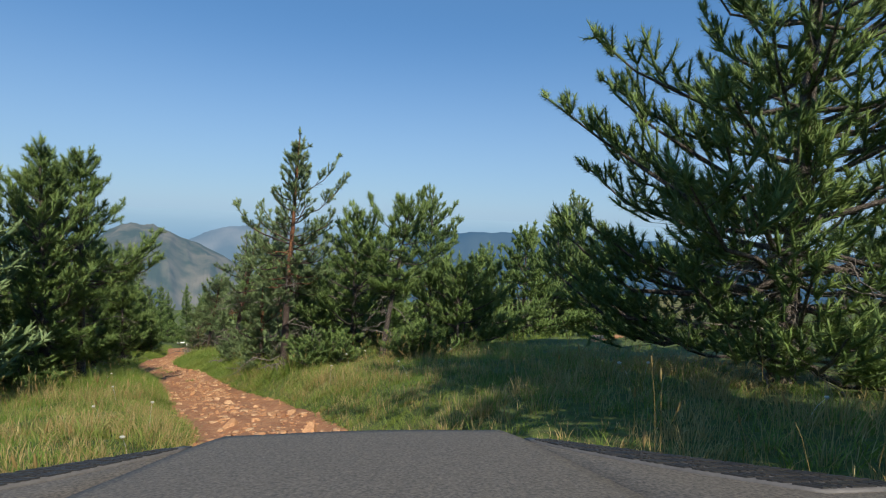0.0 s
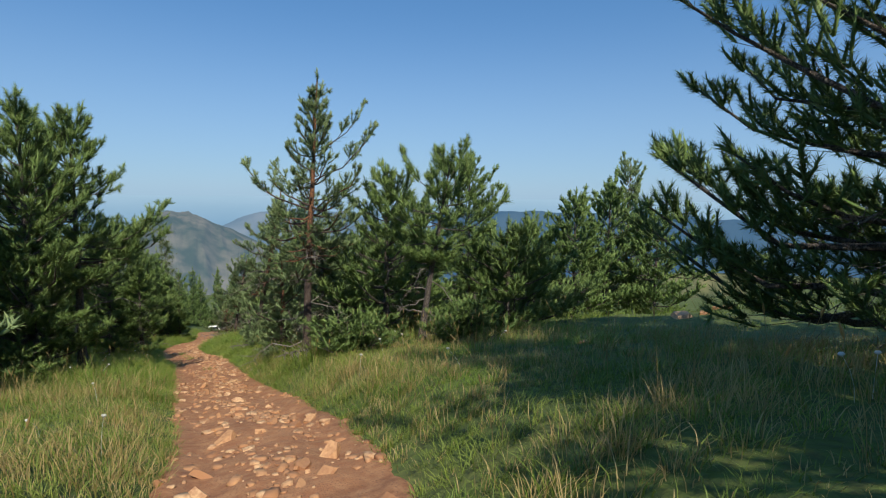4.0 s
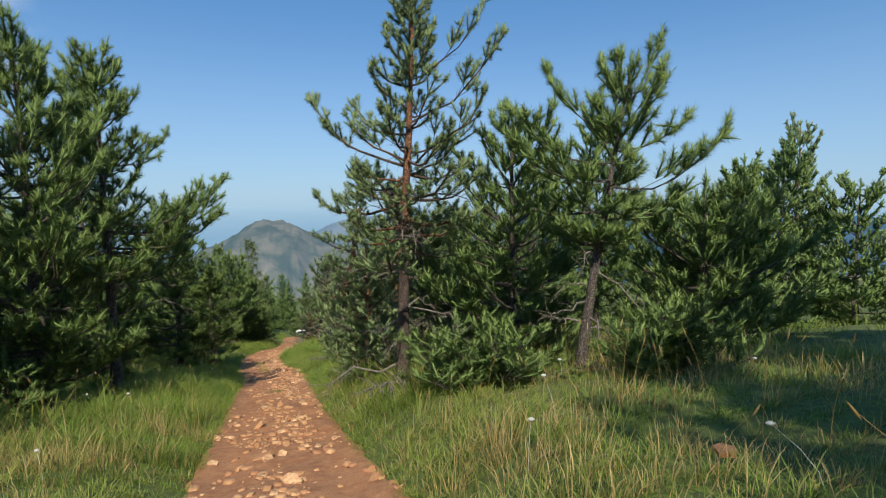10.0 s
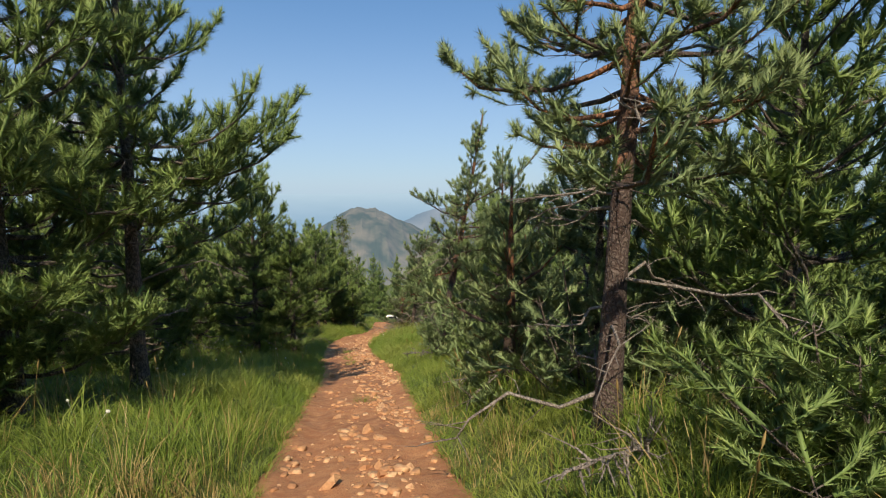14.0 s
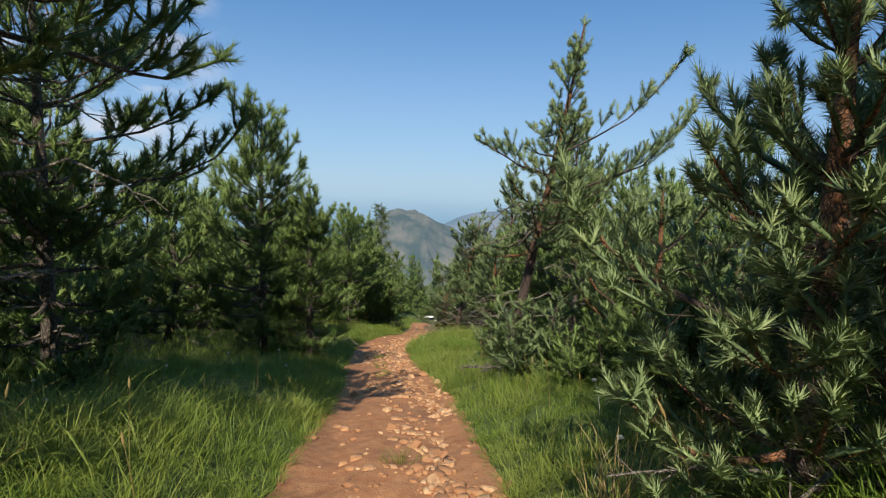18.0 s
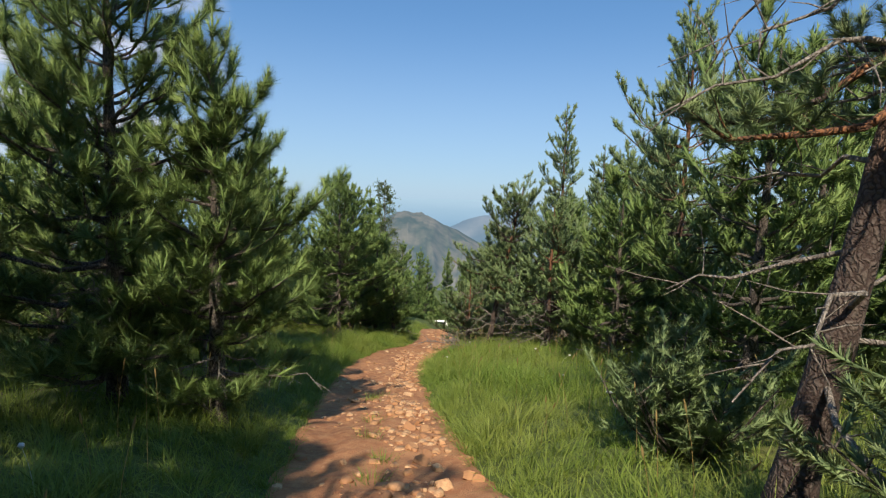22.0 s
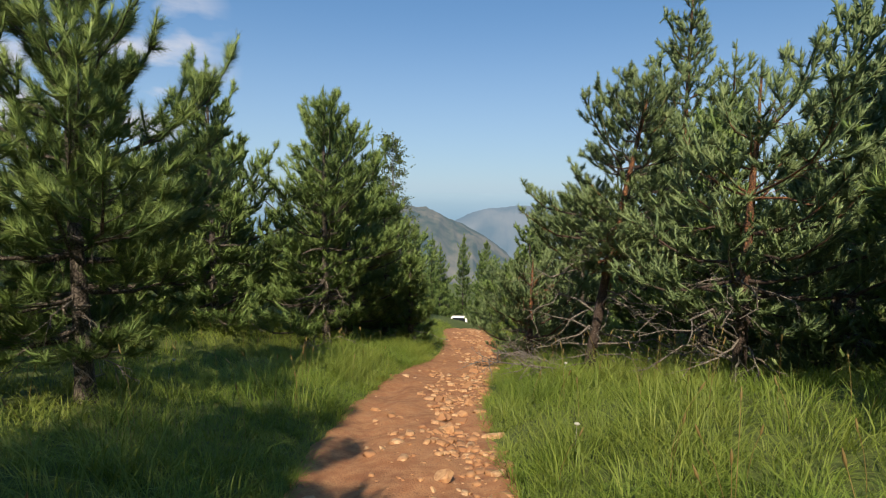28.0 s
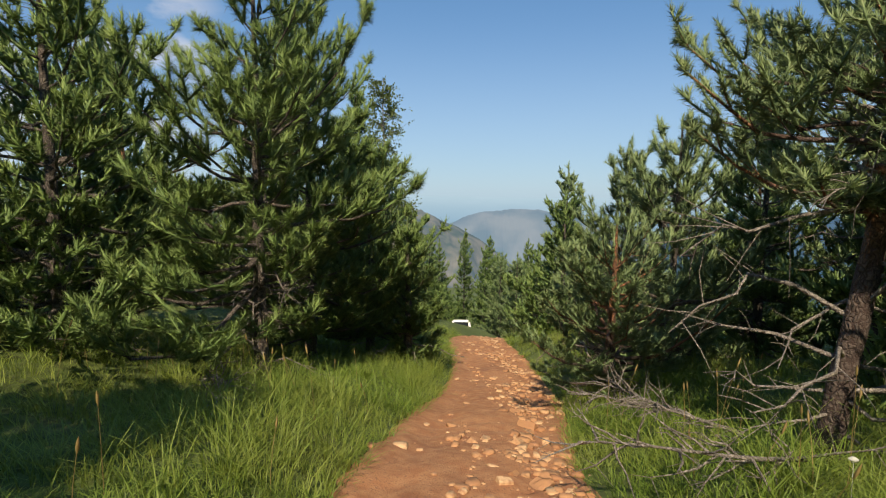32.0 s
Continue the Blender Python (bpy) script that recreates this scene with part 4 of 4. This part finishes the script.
def sward(name, label, mat, clumps, per, s_range, d_range, height, dryness, seed, spread_r=0.10, width=0.009, power=1.5, lean=(0.35, 1.15)):
    """Tussocks beside the track: blades that arch outwards from one foot and lean downhill together."""
    rng = np.random.default_rng(seed)
    s = rng.uniform(*s_range, clumps)
    k = np.clip(ORIGIN + (s * 2).astype(int), 0, len(ROAD) - 1)
    d = (d_range[0] + (d_range[1] - d_range[0]) * rng.random(clumps) ** power) * rng.choice((-1, 1), clumps)
    cx, cy = ROAD[k, 0] + d * TAN[k, 1], ROAD[k, 1] - d * TAN[k, 0]
    patch = np.sin(cx * 0.9 + 2 * np.sin(cy * 0.5)) * np.sin(cy * 0.8 + 1.3) + 0.6 * np.sin(cx * 2.3 - cy * 1.9)
    keep = rng.random(clumps) < np.clip(0.5 + dryness * (patch + (0.9 - s / 11 if dryness > 0 else 0.4)), 0.02, 1)
    cx, cy, d, s = cx[keep], cy[keep], d[keep], s[keep]
    swell = 0.85 + 0.35 * np.sin(cx * 1.1 + 1.7 * np.sin(cy * 0.6)) * np.sin(cy * 0.9)
    size = rng.uniform(0.55, 1.35, len(cx)) * swell * (1 - 0.4 * (np.abs(d) < d_range[0] + 0.25)) * np.where(s < 16, 0.6, 1.0)
    shift = rng.normal(0, spread_r, (2, len(cx) * per))
    px, py = np.repeat(cx, per) + shift[0], np.repeat(cy, per) + shift[1]
    wind = np.repeat(rng.uniform(0, 6.283, len(cx)), per)
    az = np.arctan2(shift[1] / spread_r + 0.7 * np.sin(wind), shift[0] / spread_r + 0.7 * np.cos(wind)) + rng.normal(0, 0.4, len(px))
    tone = np.repeat(np.clip(rng.normal(0.5, 0.24, len(cx)), 0, 1), per)
    dd, _, _ = along(px, py)
    ok = np.abs(dd) > 1.02
    hs = np.repeat(size, per) * height * rng.uniform(0.55, 1.25, len(px))
    v, f = blades(px[ok], py[ok], hs[ok], az[ok], rng.uniform(*lean, ok.sum()), width * rng.uniform(0.6, 1.4, ok.sum()), rng)
    ob = mesh_object(name, v, f, mat, tone=np.repeat(tone[ok], 7))
    return tagged(ob, label, "grass", kind="stuff")


sward("grass", "lush green mountain grass along the track", GRASS, 17000, 20, (-2, 66), (1.1, 8.5), 0.50, -0.10, 91, width=0.0085)
sward("meadow_grass", "green and straw-coloured meadow grass", GRASS, 7500, 14, (-4, 60), (5, 26), 0.42, -0.25, 92, spread_r=0.22, width=0.016, power=1.0)
sward("verge_grass", "fine arching green grass on the verge", GRASS, 15500, 18, (6, 52), (1.05, 4.6), 0.32, -0.06, 97, width=0.007)
sward("dry_grass", "tall straw-coloured dry grass", GRASS_DRY, 11000, 12, (-5, 22), (1.15, 10), 0.55, 0.45, 93, width=0.007, lean=(0.15, 0.7))


def stalks(name, label, count, s_range, d_range, height, seed, flower=False):
    """Thin stalks that carry a seed head or a small white flower."""
    rng = np.random.default_rng(seed)
    s = rng.uniform(*s_range, count)
    k = np.clip(ORIGIN + (s * 2).astype(int), 0, len(ROAD) - 1)
    d = rng.uniform(*d_range, count) * rng.choice((-1, 1), count)
    x, y = ROAD[k, 0] + d * TAN[k, 1], ROAD[k, 1] - d * TAN[k, 0]
    z = ground_z(x, y)
    vs, fs, n = [], [], 0
    for i in range(count):
        h, lean = height * rng.uniform(0.6, 1.2), rng.normal(0, 0.12, 2)
        t = np.linspace(0, 1, 4)
        line = np.stack([x[i] + lean[0] * t ** 2, y[i] + lean[1] * t ** 2, z[i] + h * t], 1)
        v, f = tube(line, 0.0035 * (1 - 0.5 * t), 3)
        head = line[-1] + np.linspace(-1, 1, 4)[:, None] * (np.array([0.03, 0, 0.0]) if flower else np.array([lean[0] * 0.1, lean[1] * 0.1, 0.05]))
        v2, f2 = tube(head, np.array([0.004, 0.02, 0.02, 0.004]) if flower else np.array([0.002, 0.010, 0.008, 0.001]), 5)
        for a, b in ((v, f), (v2, f2)):
            vs.append(a)
            fs.append(b + n)
            n += len(a)
    ob = mesh_object(name, np.vstack(vs), np.vstack(fs), WHITE_PETAL if flower else GRASS_DRY)
    return tagged(ob, label, "flowers" if flower else "grass", kind="stuff")


WHITE_PETAL = leaf_material("white_petals", (0.55, 0.55, 0.48), (0.7, 0.7, 0.64), (0.8, 0.8, 0.76), 0.2)
stalks("seed_stalks", "tall straw-coloured seed stalks above the grass", 650, (-3, 50), (1.4, 6.5), 0.75, 95)
stalks("flowers", "small white wild flowers in the grass", 70, (2, 46), (1.5, 6), 0.38, 96, True)


def dead_bough(x, y, turn, length, seed):
    """A fallen grey bough with many bare twigs."""
    rng = np.random.default_rng(seed)
    wood = Wood()
    t = np.linspace(0, 1, 7)
    main = np.stack([length * t, 0.12 * length * np.sin(t * 4), 0.12 + 0.32 * length * t * (1 - 0.7 * t)], 1)
    wood.add(main, 0.02 * (1 - 0.9 * t) + 0.003, 6)
    for w in np.linspace(0.08, 0.98, 34):
        c = np.array([np.interp(w, t, main[:, j]) for j in range(3)])
        way = unit(np.array([0.7, 0, 0.1]) + rng.normal(0, 0.75, 3) * np.array([1, 1, 0.8]))
        ln = length * rng.uniform(0.15, 0.42) * (1.1 - 0.5 * w)
        q = np.linspace(0, 1, 4)
        sub = c + way * (ln * q)[:, None] + np.cumsum(rng.normal(0, 0.05 * ln, (4, 3)), axis=0) * (q > 0)[:, None]
        sub[:, 2] = np.maximum(sub[:, 2], 0.03)
        wood.add(sub, 0.011 * (1 - 0.85 * q) + 0.0015, 4)
        for _ in range(3):
            m = sub[int(rng.integers(1, 4))]
            e = m + unit(way + rng.normal(0, 0.9, 3)) * ln * rng.uniform(0.2, 0.45)
            e[2] = max(e[2], 0.03)
            wood.add([m, (m + e) / 2, e], [0.004, 0.003, 0.0012], 3)
    ob = wood.build("dead_bough", DEADWOOD, None)
    ob.matrix_basis = pose(x, y, gz(x, y), 0, 0, turn)
    return tagged(ob, "bleached fallen bough with bare tangled twigs in the grass", "branch", group="fallen boughs")


dead_bough(-18.2, 41.0, 215, 1.9, 301)
dead_bough(-18.6, 42.0, 170, 1.5, 302)
dead_bough(-19.2, 43.3, 200, 1.3, 310)
dead_bough(-4.6, 16.6, 250, 1.2, 303)
dead_bough(-2.3, 16.5, 200, 1.1, 304)
dead_bough(-20.0, 26.0, 300, 1.4, 305)
dead_bough(-10.3, 26.8, 230, 1.1, 306)
dead_bough(-25.0, 40.9, 330, 1.5, 307)

post = Wood()
post.add(np.array([(0, 0, -0.1), (0.01, 0, 0.4), (0.015, 0.01, 0.8)]), np.array([0.05, 0.047, 0.045]), 8)
post_ob = post.build("wooden_post", DEADWOOD, None)
post_ob.matrix_basis = pose(-19.0, 30.0, gz(-19.0, 30.0))
tagged(post_ob, "short weathered wooden post in the long grass", "post")

# ---- stones on the track ----
def lump(seed, flat=0.6):
    """An angular broken stone: a block cut by random planes."""
    rng = np.random.default_rng(seed)
    bm = bmesh.new()
    bmesh.ops.create_cube(bm, size=2.0)
    for vert in bm.verts:
        vert.co = Vector((vert.co.x * float(rng.uniform(0.7, 1.15)), vert.co.y * float(rng.uniform(0.6, 1.0)), vert.co.z * flat * float(rng.uniform(0.7, 1.2))))
    for _ in range(5):
        n = Vector((float(rng.normal()), float(rng.normal()), float(abs(rng.normal()) * 0.8))).normalized()
        reach = max(v.co.dot(n) for v in bm.verts)
        cut = bmesh.ops.bisect_plane(bm, geom=bm.verts[:] + bm.edges[:] + bm.faces[:], plane_co=n * reach * float(rng.uniform(0.6, 0.85)), plane_no=n, clear_outer=True)
        bmesh.ops.holes_fill(bm, edges=[e for e in cut["geom_cut"] if isinstance(e, bmesh.types.BMEdge)])
    bmesh.ops.triangulate(bm, faces=bm.faces[:])
    me = bpy.data.meshes.new("stone")
    bm.to_mesh(me)
    bm.free()
    me.materials.append(STONE)
    return me


LUMPS = [lump(200 + i, 0.28 + 0.07 * i) for i in range(7)]
rng = np.random.default_rng(17)


def track_spot(s, d):
    k = ORIGIN + s * 2
    i = np.arange(len(ROAD))
    x, y = np.interp(k, i, ROAD[:, 0]) + d * np.interp(k, i, TAN[:, 1]), np.interp(k, i, ROAD[:, 1]) - d * np.interp(k, i, TAN[:, 0])
    return x, y, np.interp(k, i, ROAD[:, 2]) + track_z(np.asarray(d), x, y)


for i in range(300):
    s = rng.uniform(3, 50)
    d = float(np.clip(rng.normal(0.1, 0.55) if s < 22 or rng.random() < 0.25 else rng.normal(0.62, 0.26), -1.1, 1.15))
    size = 0.03 + 0.075 * rng.random() ** 2.0
    x, y, z = track_spot(s, d)
    ob = new("stone", LUMPS[int(rng.integers(7))])
    ob.parent = track
    ob.matrix_basis = pose(float(x), float(y), float(z) + size * 0.16, rng.normal(0, 22), rng.normal(0, 22), rng.uniform(0, 360)) @ Matrix.Diagonal((size * rng.uniform(0.8, 1.6), size, size * rng.uniform(0.7, 1.1), 1))

n = 8000
s = rng.uniform(2, 70, n)
d = np.clip(np.where((s < 22) | (rng.random(n) < 0.3), rng.normal(0.1, 0.6, n), rng.normal(0.62, 0.28, n)), -1.2, 1.2)
strewn = np.sin(s * 1.7 + 2 * d) * np.sin(s * 0.6 + 1) + 0.7 * np.sin(d * 6 + s) + rng.normal(0, 0.5, n)
s, d = s[strewn > -0.15], d[strewn > -0.15]
n = len(s)
x, y, z = track_spot(s, d)
gv = np.array([v.co for v in LUMPS[2].vertices])
gf = np.array([tuple(p.vertices) for p in LUMPS[2].polygons])
size = 0.012 + 0.06 * rng.random(n) ** 2
turn = rng.uniform(0, 6.28, n)
rot = np.stack([np.stack([np.cos(turn), -np.sin(turn), 0 * turn], 1), np.stack([np.sin(turn), np.cos(turn), 0 * turn], 1), np.stack([0 * turn, 0 * turn, 1 + 0 * turn], 1)], 1)
v = np.einsum("nij,vj->nvi", rot, gv) * size[:, None, None] * rng.uniform(0.7, 1.3, (n, 1, 3)) + np.stack([x, y, z + size * 0.15], 1)[:, None, :]
f = gf[None] + (np.arange(n) * len(gv))[:, None, None]
gravel = mesh_object("gravel", v.reshape(-1, 3), f.reshape(-1, 3), STONE)
tagged(gravel, "pale broken stones scattered over red soil", "gravel", kind="stuff")


def tuft_in_track(s, d, seed):
    rng = np.random.default_rng(seed)
    x, y, z = track_spot(s, d)
    n = 60
    shift = rng.normal(0, 0.09, (2, n))
    v, f = blades(float(x) + shift[0], float(y) + shift[1], 0.2 * rng.uniform(0.5, 1.2, n), np.arctan2(shift[1], shift[0]), rng.uniform(0.2, 0.9, n), np.full(n, 0.007), rng)
    v[:, 2] += float(z) - gz(float(x), float(y))
    ob = mesh_object("grass_tuft", v, f, GRASS, tone=np.full(len(v), 0.6))
    return tagged(ob, "small tuft of grass growing in the track", "grass", group="grass tufts in the track")


for i, (s, d) in enumerate([(31.5, -0.1), (32.3, 0.05), (33.4, -0.12), (34.6, 0.0), (36.5, -0.1), (37.1, 0.02), (23.6, 0.1)]):
    tuft_in_track(s, d, 400 + i)


def boulder(x, y, size, turn, mesh):
    ob = new("boulder", mesh)
    ob.matrix_basis = pose(x, y, gz(x, y) + size * 0.1, 0, 0, turn) @ Matrix.Scale(size, 4)
    return tagged(ob, "pale weathered stone lying in the meadow grass", "stone", group="stones in the meadow")


for i, (x, y, size) in enumerate([(5.4, 17.6, 0.30), (6.2, 18.0, 0.22), (9.5, 24.0, 0.34), (1.6, 12.4, 0.10), (-0.9, 12.2, 0.09)]):
    boulder(x, y, size, 70.0 * i, LUMPS[i % 7])


# ---- vehicles ----
def paint(name, base, rough, metal=0.0, spots=None, scale=60.0):
    m, nt, bsdf = material(name)
    col = ramp(nt, spot_noise(nt, scale, 5, False), [(0.35, base), (0.7, spots or tuple(c * 1.25 for c in base))])
    nt.links.new(col, bsdf.inputs["Base Color"])
    bsdf.inputs["Roughness"].default_value, bsdf.inputs["Metallic"].default_value = rough, metal
    if rough > 0.7:
        bsdf.inputs["Specular IOR Level"].default_value = 0.2
    bumped(nt, bsdf, spot_noise(nt, scale * 4, 3, False), 0.25, 0.003)
    return m


BONNET = paint("dusty_black_paint", (0.075, 0.066, 0.055), 0.7, 0.0, (0.23, 0.20, 0.155), 120.0)
TREAD = paint("ribbed_dark_plate", (0.12, 0.115, 0.11), 0.55)
PAD = paint("worn_plate_pad", (0.03, 0.03, 0.031), 0.5)
RUBBER = paint("tyre_rubber", (0.02, 0.02, 0.02), 0.85)
WHITE = paint("white_car_paint", (0.75, 0.75, 0.74), 0.3)
DARK_GLASS = paint("dark_car_glass", (0.02, 0.025, 0.03), 0.08)
CHROME = paint("dull_metal", (0.45, 0.45, 0.46), 0.35, 1.0)
RED_LAMP = paint("red_lamp_glass", (0.45, 0.02, 0.02), 0.2)


def boxed(lo, hi, bevel=0.02, taper=None):
    bm = bmesh.new()
    bmesh.ops.create_cube(bm, size=1.0)
    for v in bm.verts:
        v.co = Vector([lo[i] + (hi[i] - lo[i]) * (v.co[i] + 0.5) for i in range(3)])
    if taper:
        mid = Vector([(lo[i] + hi[i]) / 2 for i in range(3)])
        for v in bm.verts:
            if v.co.z > mid.z:
                v.co.x, v.co.y = mid.x + (v.co.x - mid.x) * taper[0], mid.y + (v.co.y - mid.y) * taper[1]
    bmesh.ops.bevel(bm, geom=bm.edges[:], offset=bevel, segments=2, affect="EDGES")
    return bm


def disc(centre, radius, width, axis="X", segments=20):
    bm = bmesh.new()
    bmesh.ops.create_cone(bm, cap_ends=True, segments=segments, radius1=radius, radius2=radius, depth=width)
    bmesh.ops.bevel(bm, geom=[e for e in bm.edges if len(e.link_faces) == 2 and e.calc_face_angle(0) > 0.8], offset=min(width, radius) * 0.2, segments=2, affect="EDGES")
    turn = pose(*centre, 0, 90, 0) if axis == "X" else pose(*centre, 90, 0, 0)
    bmesh.ops.transform(bm, matrix=turn, verts=bm.verts[:])
    return bm


def wheel(root, x, y, radius):
    w = part("wheel", disc((x, y, radius), radius * 0.62, 0.16), CHROME, root, "grey steel wheel")
    part("tyre", disc((x, y, radius), radius, 0.24), RUBBER, w)


def off_roader():
    """The white car further down the track, seen from behind; x across, y ahead."""
    root = new("off_road_car")
    tagged(root, "white off-road car with a spare wheel, standing beside the track", "car")
    part("body", boxed((-0.88, -2.0, 0.45), (0.88, 2.1, 1.10), 0.08), WHITE, root)
    cab = part("cabin", boxed((-0.84, -1.98, 1.08), (0.84, 0.75, 1.82), 0.10, (0.86, 0.92)), WHITE, root)
    part("rear_window", boxed((-0.60, -2.02, 1.20), (0.60, -1.93, 1.62), 0.03), DARK_GLASS, cab, "dark rear window")
    for sx in (-1, 1):
        part("side_window", boxed((sx * 0.80 - 0.03, -1.6, 1.2), (sx * 0.80 + 0.03, 0.3, 1.62), 0.02), DARK_GLASS, cab, "dark side window")
        part("tail_lamp", boxed((sx * 0.78 - 0.07, -2.03, 0.80), (sx * 0.78 + 0.07, -1.97, 1.05), 0.02), RED_LAMP, root, "red tail lamp")
        for wy in (-1.3, 1.3):
            wheel(root, sx * 0.76, wy, 0.37)
    spare = part("spare_wheel", disc((0.0, -2.12, 1.0), 0.34, 0.2, "Y"), RUBBER, root, "spare wheel in a pale cover")
    part("cover", disc((0.0, -2.23, 1.0), 0.24, 0.04, "Y"), WHITE, spare)
    part("bumper", boxed((-0.86, -2.14, 0.42), (0.86, -1.96, 0.62), 0.04), TREAD, root, "dark rear bumper")
    return root


car = off_roader()
car.matrix_world = pose(-37.6, 78.2, gz(-37.6, 78.2) + 0.06, -15, 0, 26)


def bonnet_front():
    """The front of the car that the journey starts from: x across, y ahead, z from the eye's height."""
    root = new("off_road_front")
    tagged(root, "front of a dusty black off-road car on the track", "car")

    def top(y):
        return -0.475 - 0.185 * (y - 0.95)

    def back_from_tip(y):
        return max(0.0, 1.73 - y)

    def edge(y):
        return 0.52 + 0.11 * back_from_tip(y) - 0.2 * max(0.0, y - 1.73)

    def plate_inner(y):
        return min(1.10, 0.515 + 0.42 * back_from_tip(y) + 0.45 * back_from_tip(y) ** 2)

    def plate_outer(y):
        return min(1.22, 0.53 + 1.06 * back_from_tip(y))

    def sheet(name, rows, mat, label="", turned=False):
        g = np.array(rows)[:, ::-1] if turned else np.array(rows)
        idx = np.arange(g.shape[0] * g.shape[1]).reshape(g.shape[:2])
        quads = np.stack([idx[:-1, :-1], idx[:-1, 1:], idx[1:, 1:], idx[1:, :-1]], -1).reshape(-1, 4)
        ob = mesh_object(name, g.reshape(-1, 3), quads, mat, root, label, smooth=True)
        thick = ob.modifiers.new("thickness", "SOLIDIFY")
        thick.thickness, thick.offset = 0.015, -1
        return ob

    ny, nx = 17, 25
    rows = []
    for j in range(ny):
        v = j / (ny - 1)
        y = 0.80 + 1.22 * v
        line = []
        for i in range(nx):
            u = -1 + 2 * i / (nx - 1)
            nose = -0.14 * max(0.0, (v - 0.93) / 0.07) ** 2
            line.append((u * edge(y), y - 0.05 * u * u * v, top(y) + 0.014 * (1 - abs(u) ** 4) - 0.006 + 0.018 * (y - 0.8) * abs(u) ** 4 + nose))
        rows.append(line)
    sheet("bonnet", rows, BONNET, "dusty black bonnet with faint scratches")

    def on_wing(sx, y, w):
        x0, x1 = edge(y) + 0.008, plate_outer(y) + 0.03
        return (sx * (x0 + (x1 - x0) * w), y, top(y) - 0.022 + 0.022 * (y - 0.8))

    def on_plate(sx, y, w, lift):
        return (sx * (plate_inner(y) + (plate_outer(y) - plate_inner(y)) * w), y, top(y) - 0.022 + 0.022 * (y - 0.8) + lift)

    for sx in (-1, 1):
        rows = []
        for y in np.linspace(0.80, 1.73, ny):
            line = [on_wing(sx, y, w) for w in (0, 0.3, 0.6, 0.9, 1.0)]
            x, y, z = line[-1]
            rows.append(line + [(x + sx * 0.015, y, z - 0.02), (x + sx * 0.02, y, z - 0.45)])
        sheet("wing", rows, BONNET, turned=sx < 0)
        rows = [[on_plate(sx, y, w, 0.007) for w in (0, 0.5, 1.0)] for y in np.linspace(1.05, 1.715, 17)]
        plate = sheet("tread_plate", rows, TREAD, "ribbed dark plate along the wing", sx < 0)
        for a in range(12):
            for b in range(3):
                for c in range(3):
                    v0, w0 = 1.06 + a * 0.052, 0.05 + b * 0.31
                    if (a + b) % 2:
                        v1, v2, w1, w2 = v0 + c * 0.015, v0 + c * 0.015 + 0.008, w0, w0 + 0.26
                    else:
                        v1, v2, w1, w2 = v0, v0 + 0.040, w0 + c * 0.09, w0 + c * 0.09 + 0.06
                    bm = bmesh.new()
                    low = [bm.verts.new(on_plate(sx, p, q, 0.007)) for p, q in ((v1, w1), (v1, w2), (v2, w2), (v2, w1))]
                    high = [bm.verts.new(x.co + Vector((0, 0, 0.004))) for x in low]
                    bm.faces.new(high if sx < 0 else high[::-1])
                    for k in range(4):
                        bm.faces.new((low[k], low[(k + 1) % 4], high[(k + 1) % 4], high[k]))
                    part("pad", bm, PAD, plate)
        w2 = part("wheel", disc((sx * 0.74, 1.45, -1.60), 0.25, 0.18), CHROME, root, "grey steel wheel")
        part("tyre", disc((sx * 0.74, 1.45, -1.60), 0.38, 0.25), RUBBER, w2)
        part("headlamp", disc((sx * 0.42, 2.0, -0.92), 0.09, 0.06, "Y"), CHROME, root, "round headlamp")
    part("grille", boxed((-0.56, 1.90, -1.20), (0.56, 1.97, -0.80), 0.02), TREAD, root, "dark grille")
    part("bumper", boxed((-0.72, 1.95, -1.45), (0.72, 2.10, -1.22), 0.03), TREAD, root, "dark front bumper")
    part("scuttle", boxed((-0.86, 0.60, -0.50), (0.86, 0.80, -0.455), 0.01), TREAD, root, "dark panel at the foot of the windscreen")
    return root


front = bonnet_front()
front.matrix_world = pose(0, 0, 1.7, -4.0, -2.3, 0) @ pose(-0.08, 0, 0, 0, 0.6, 5.5)
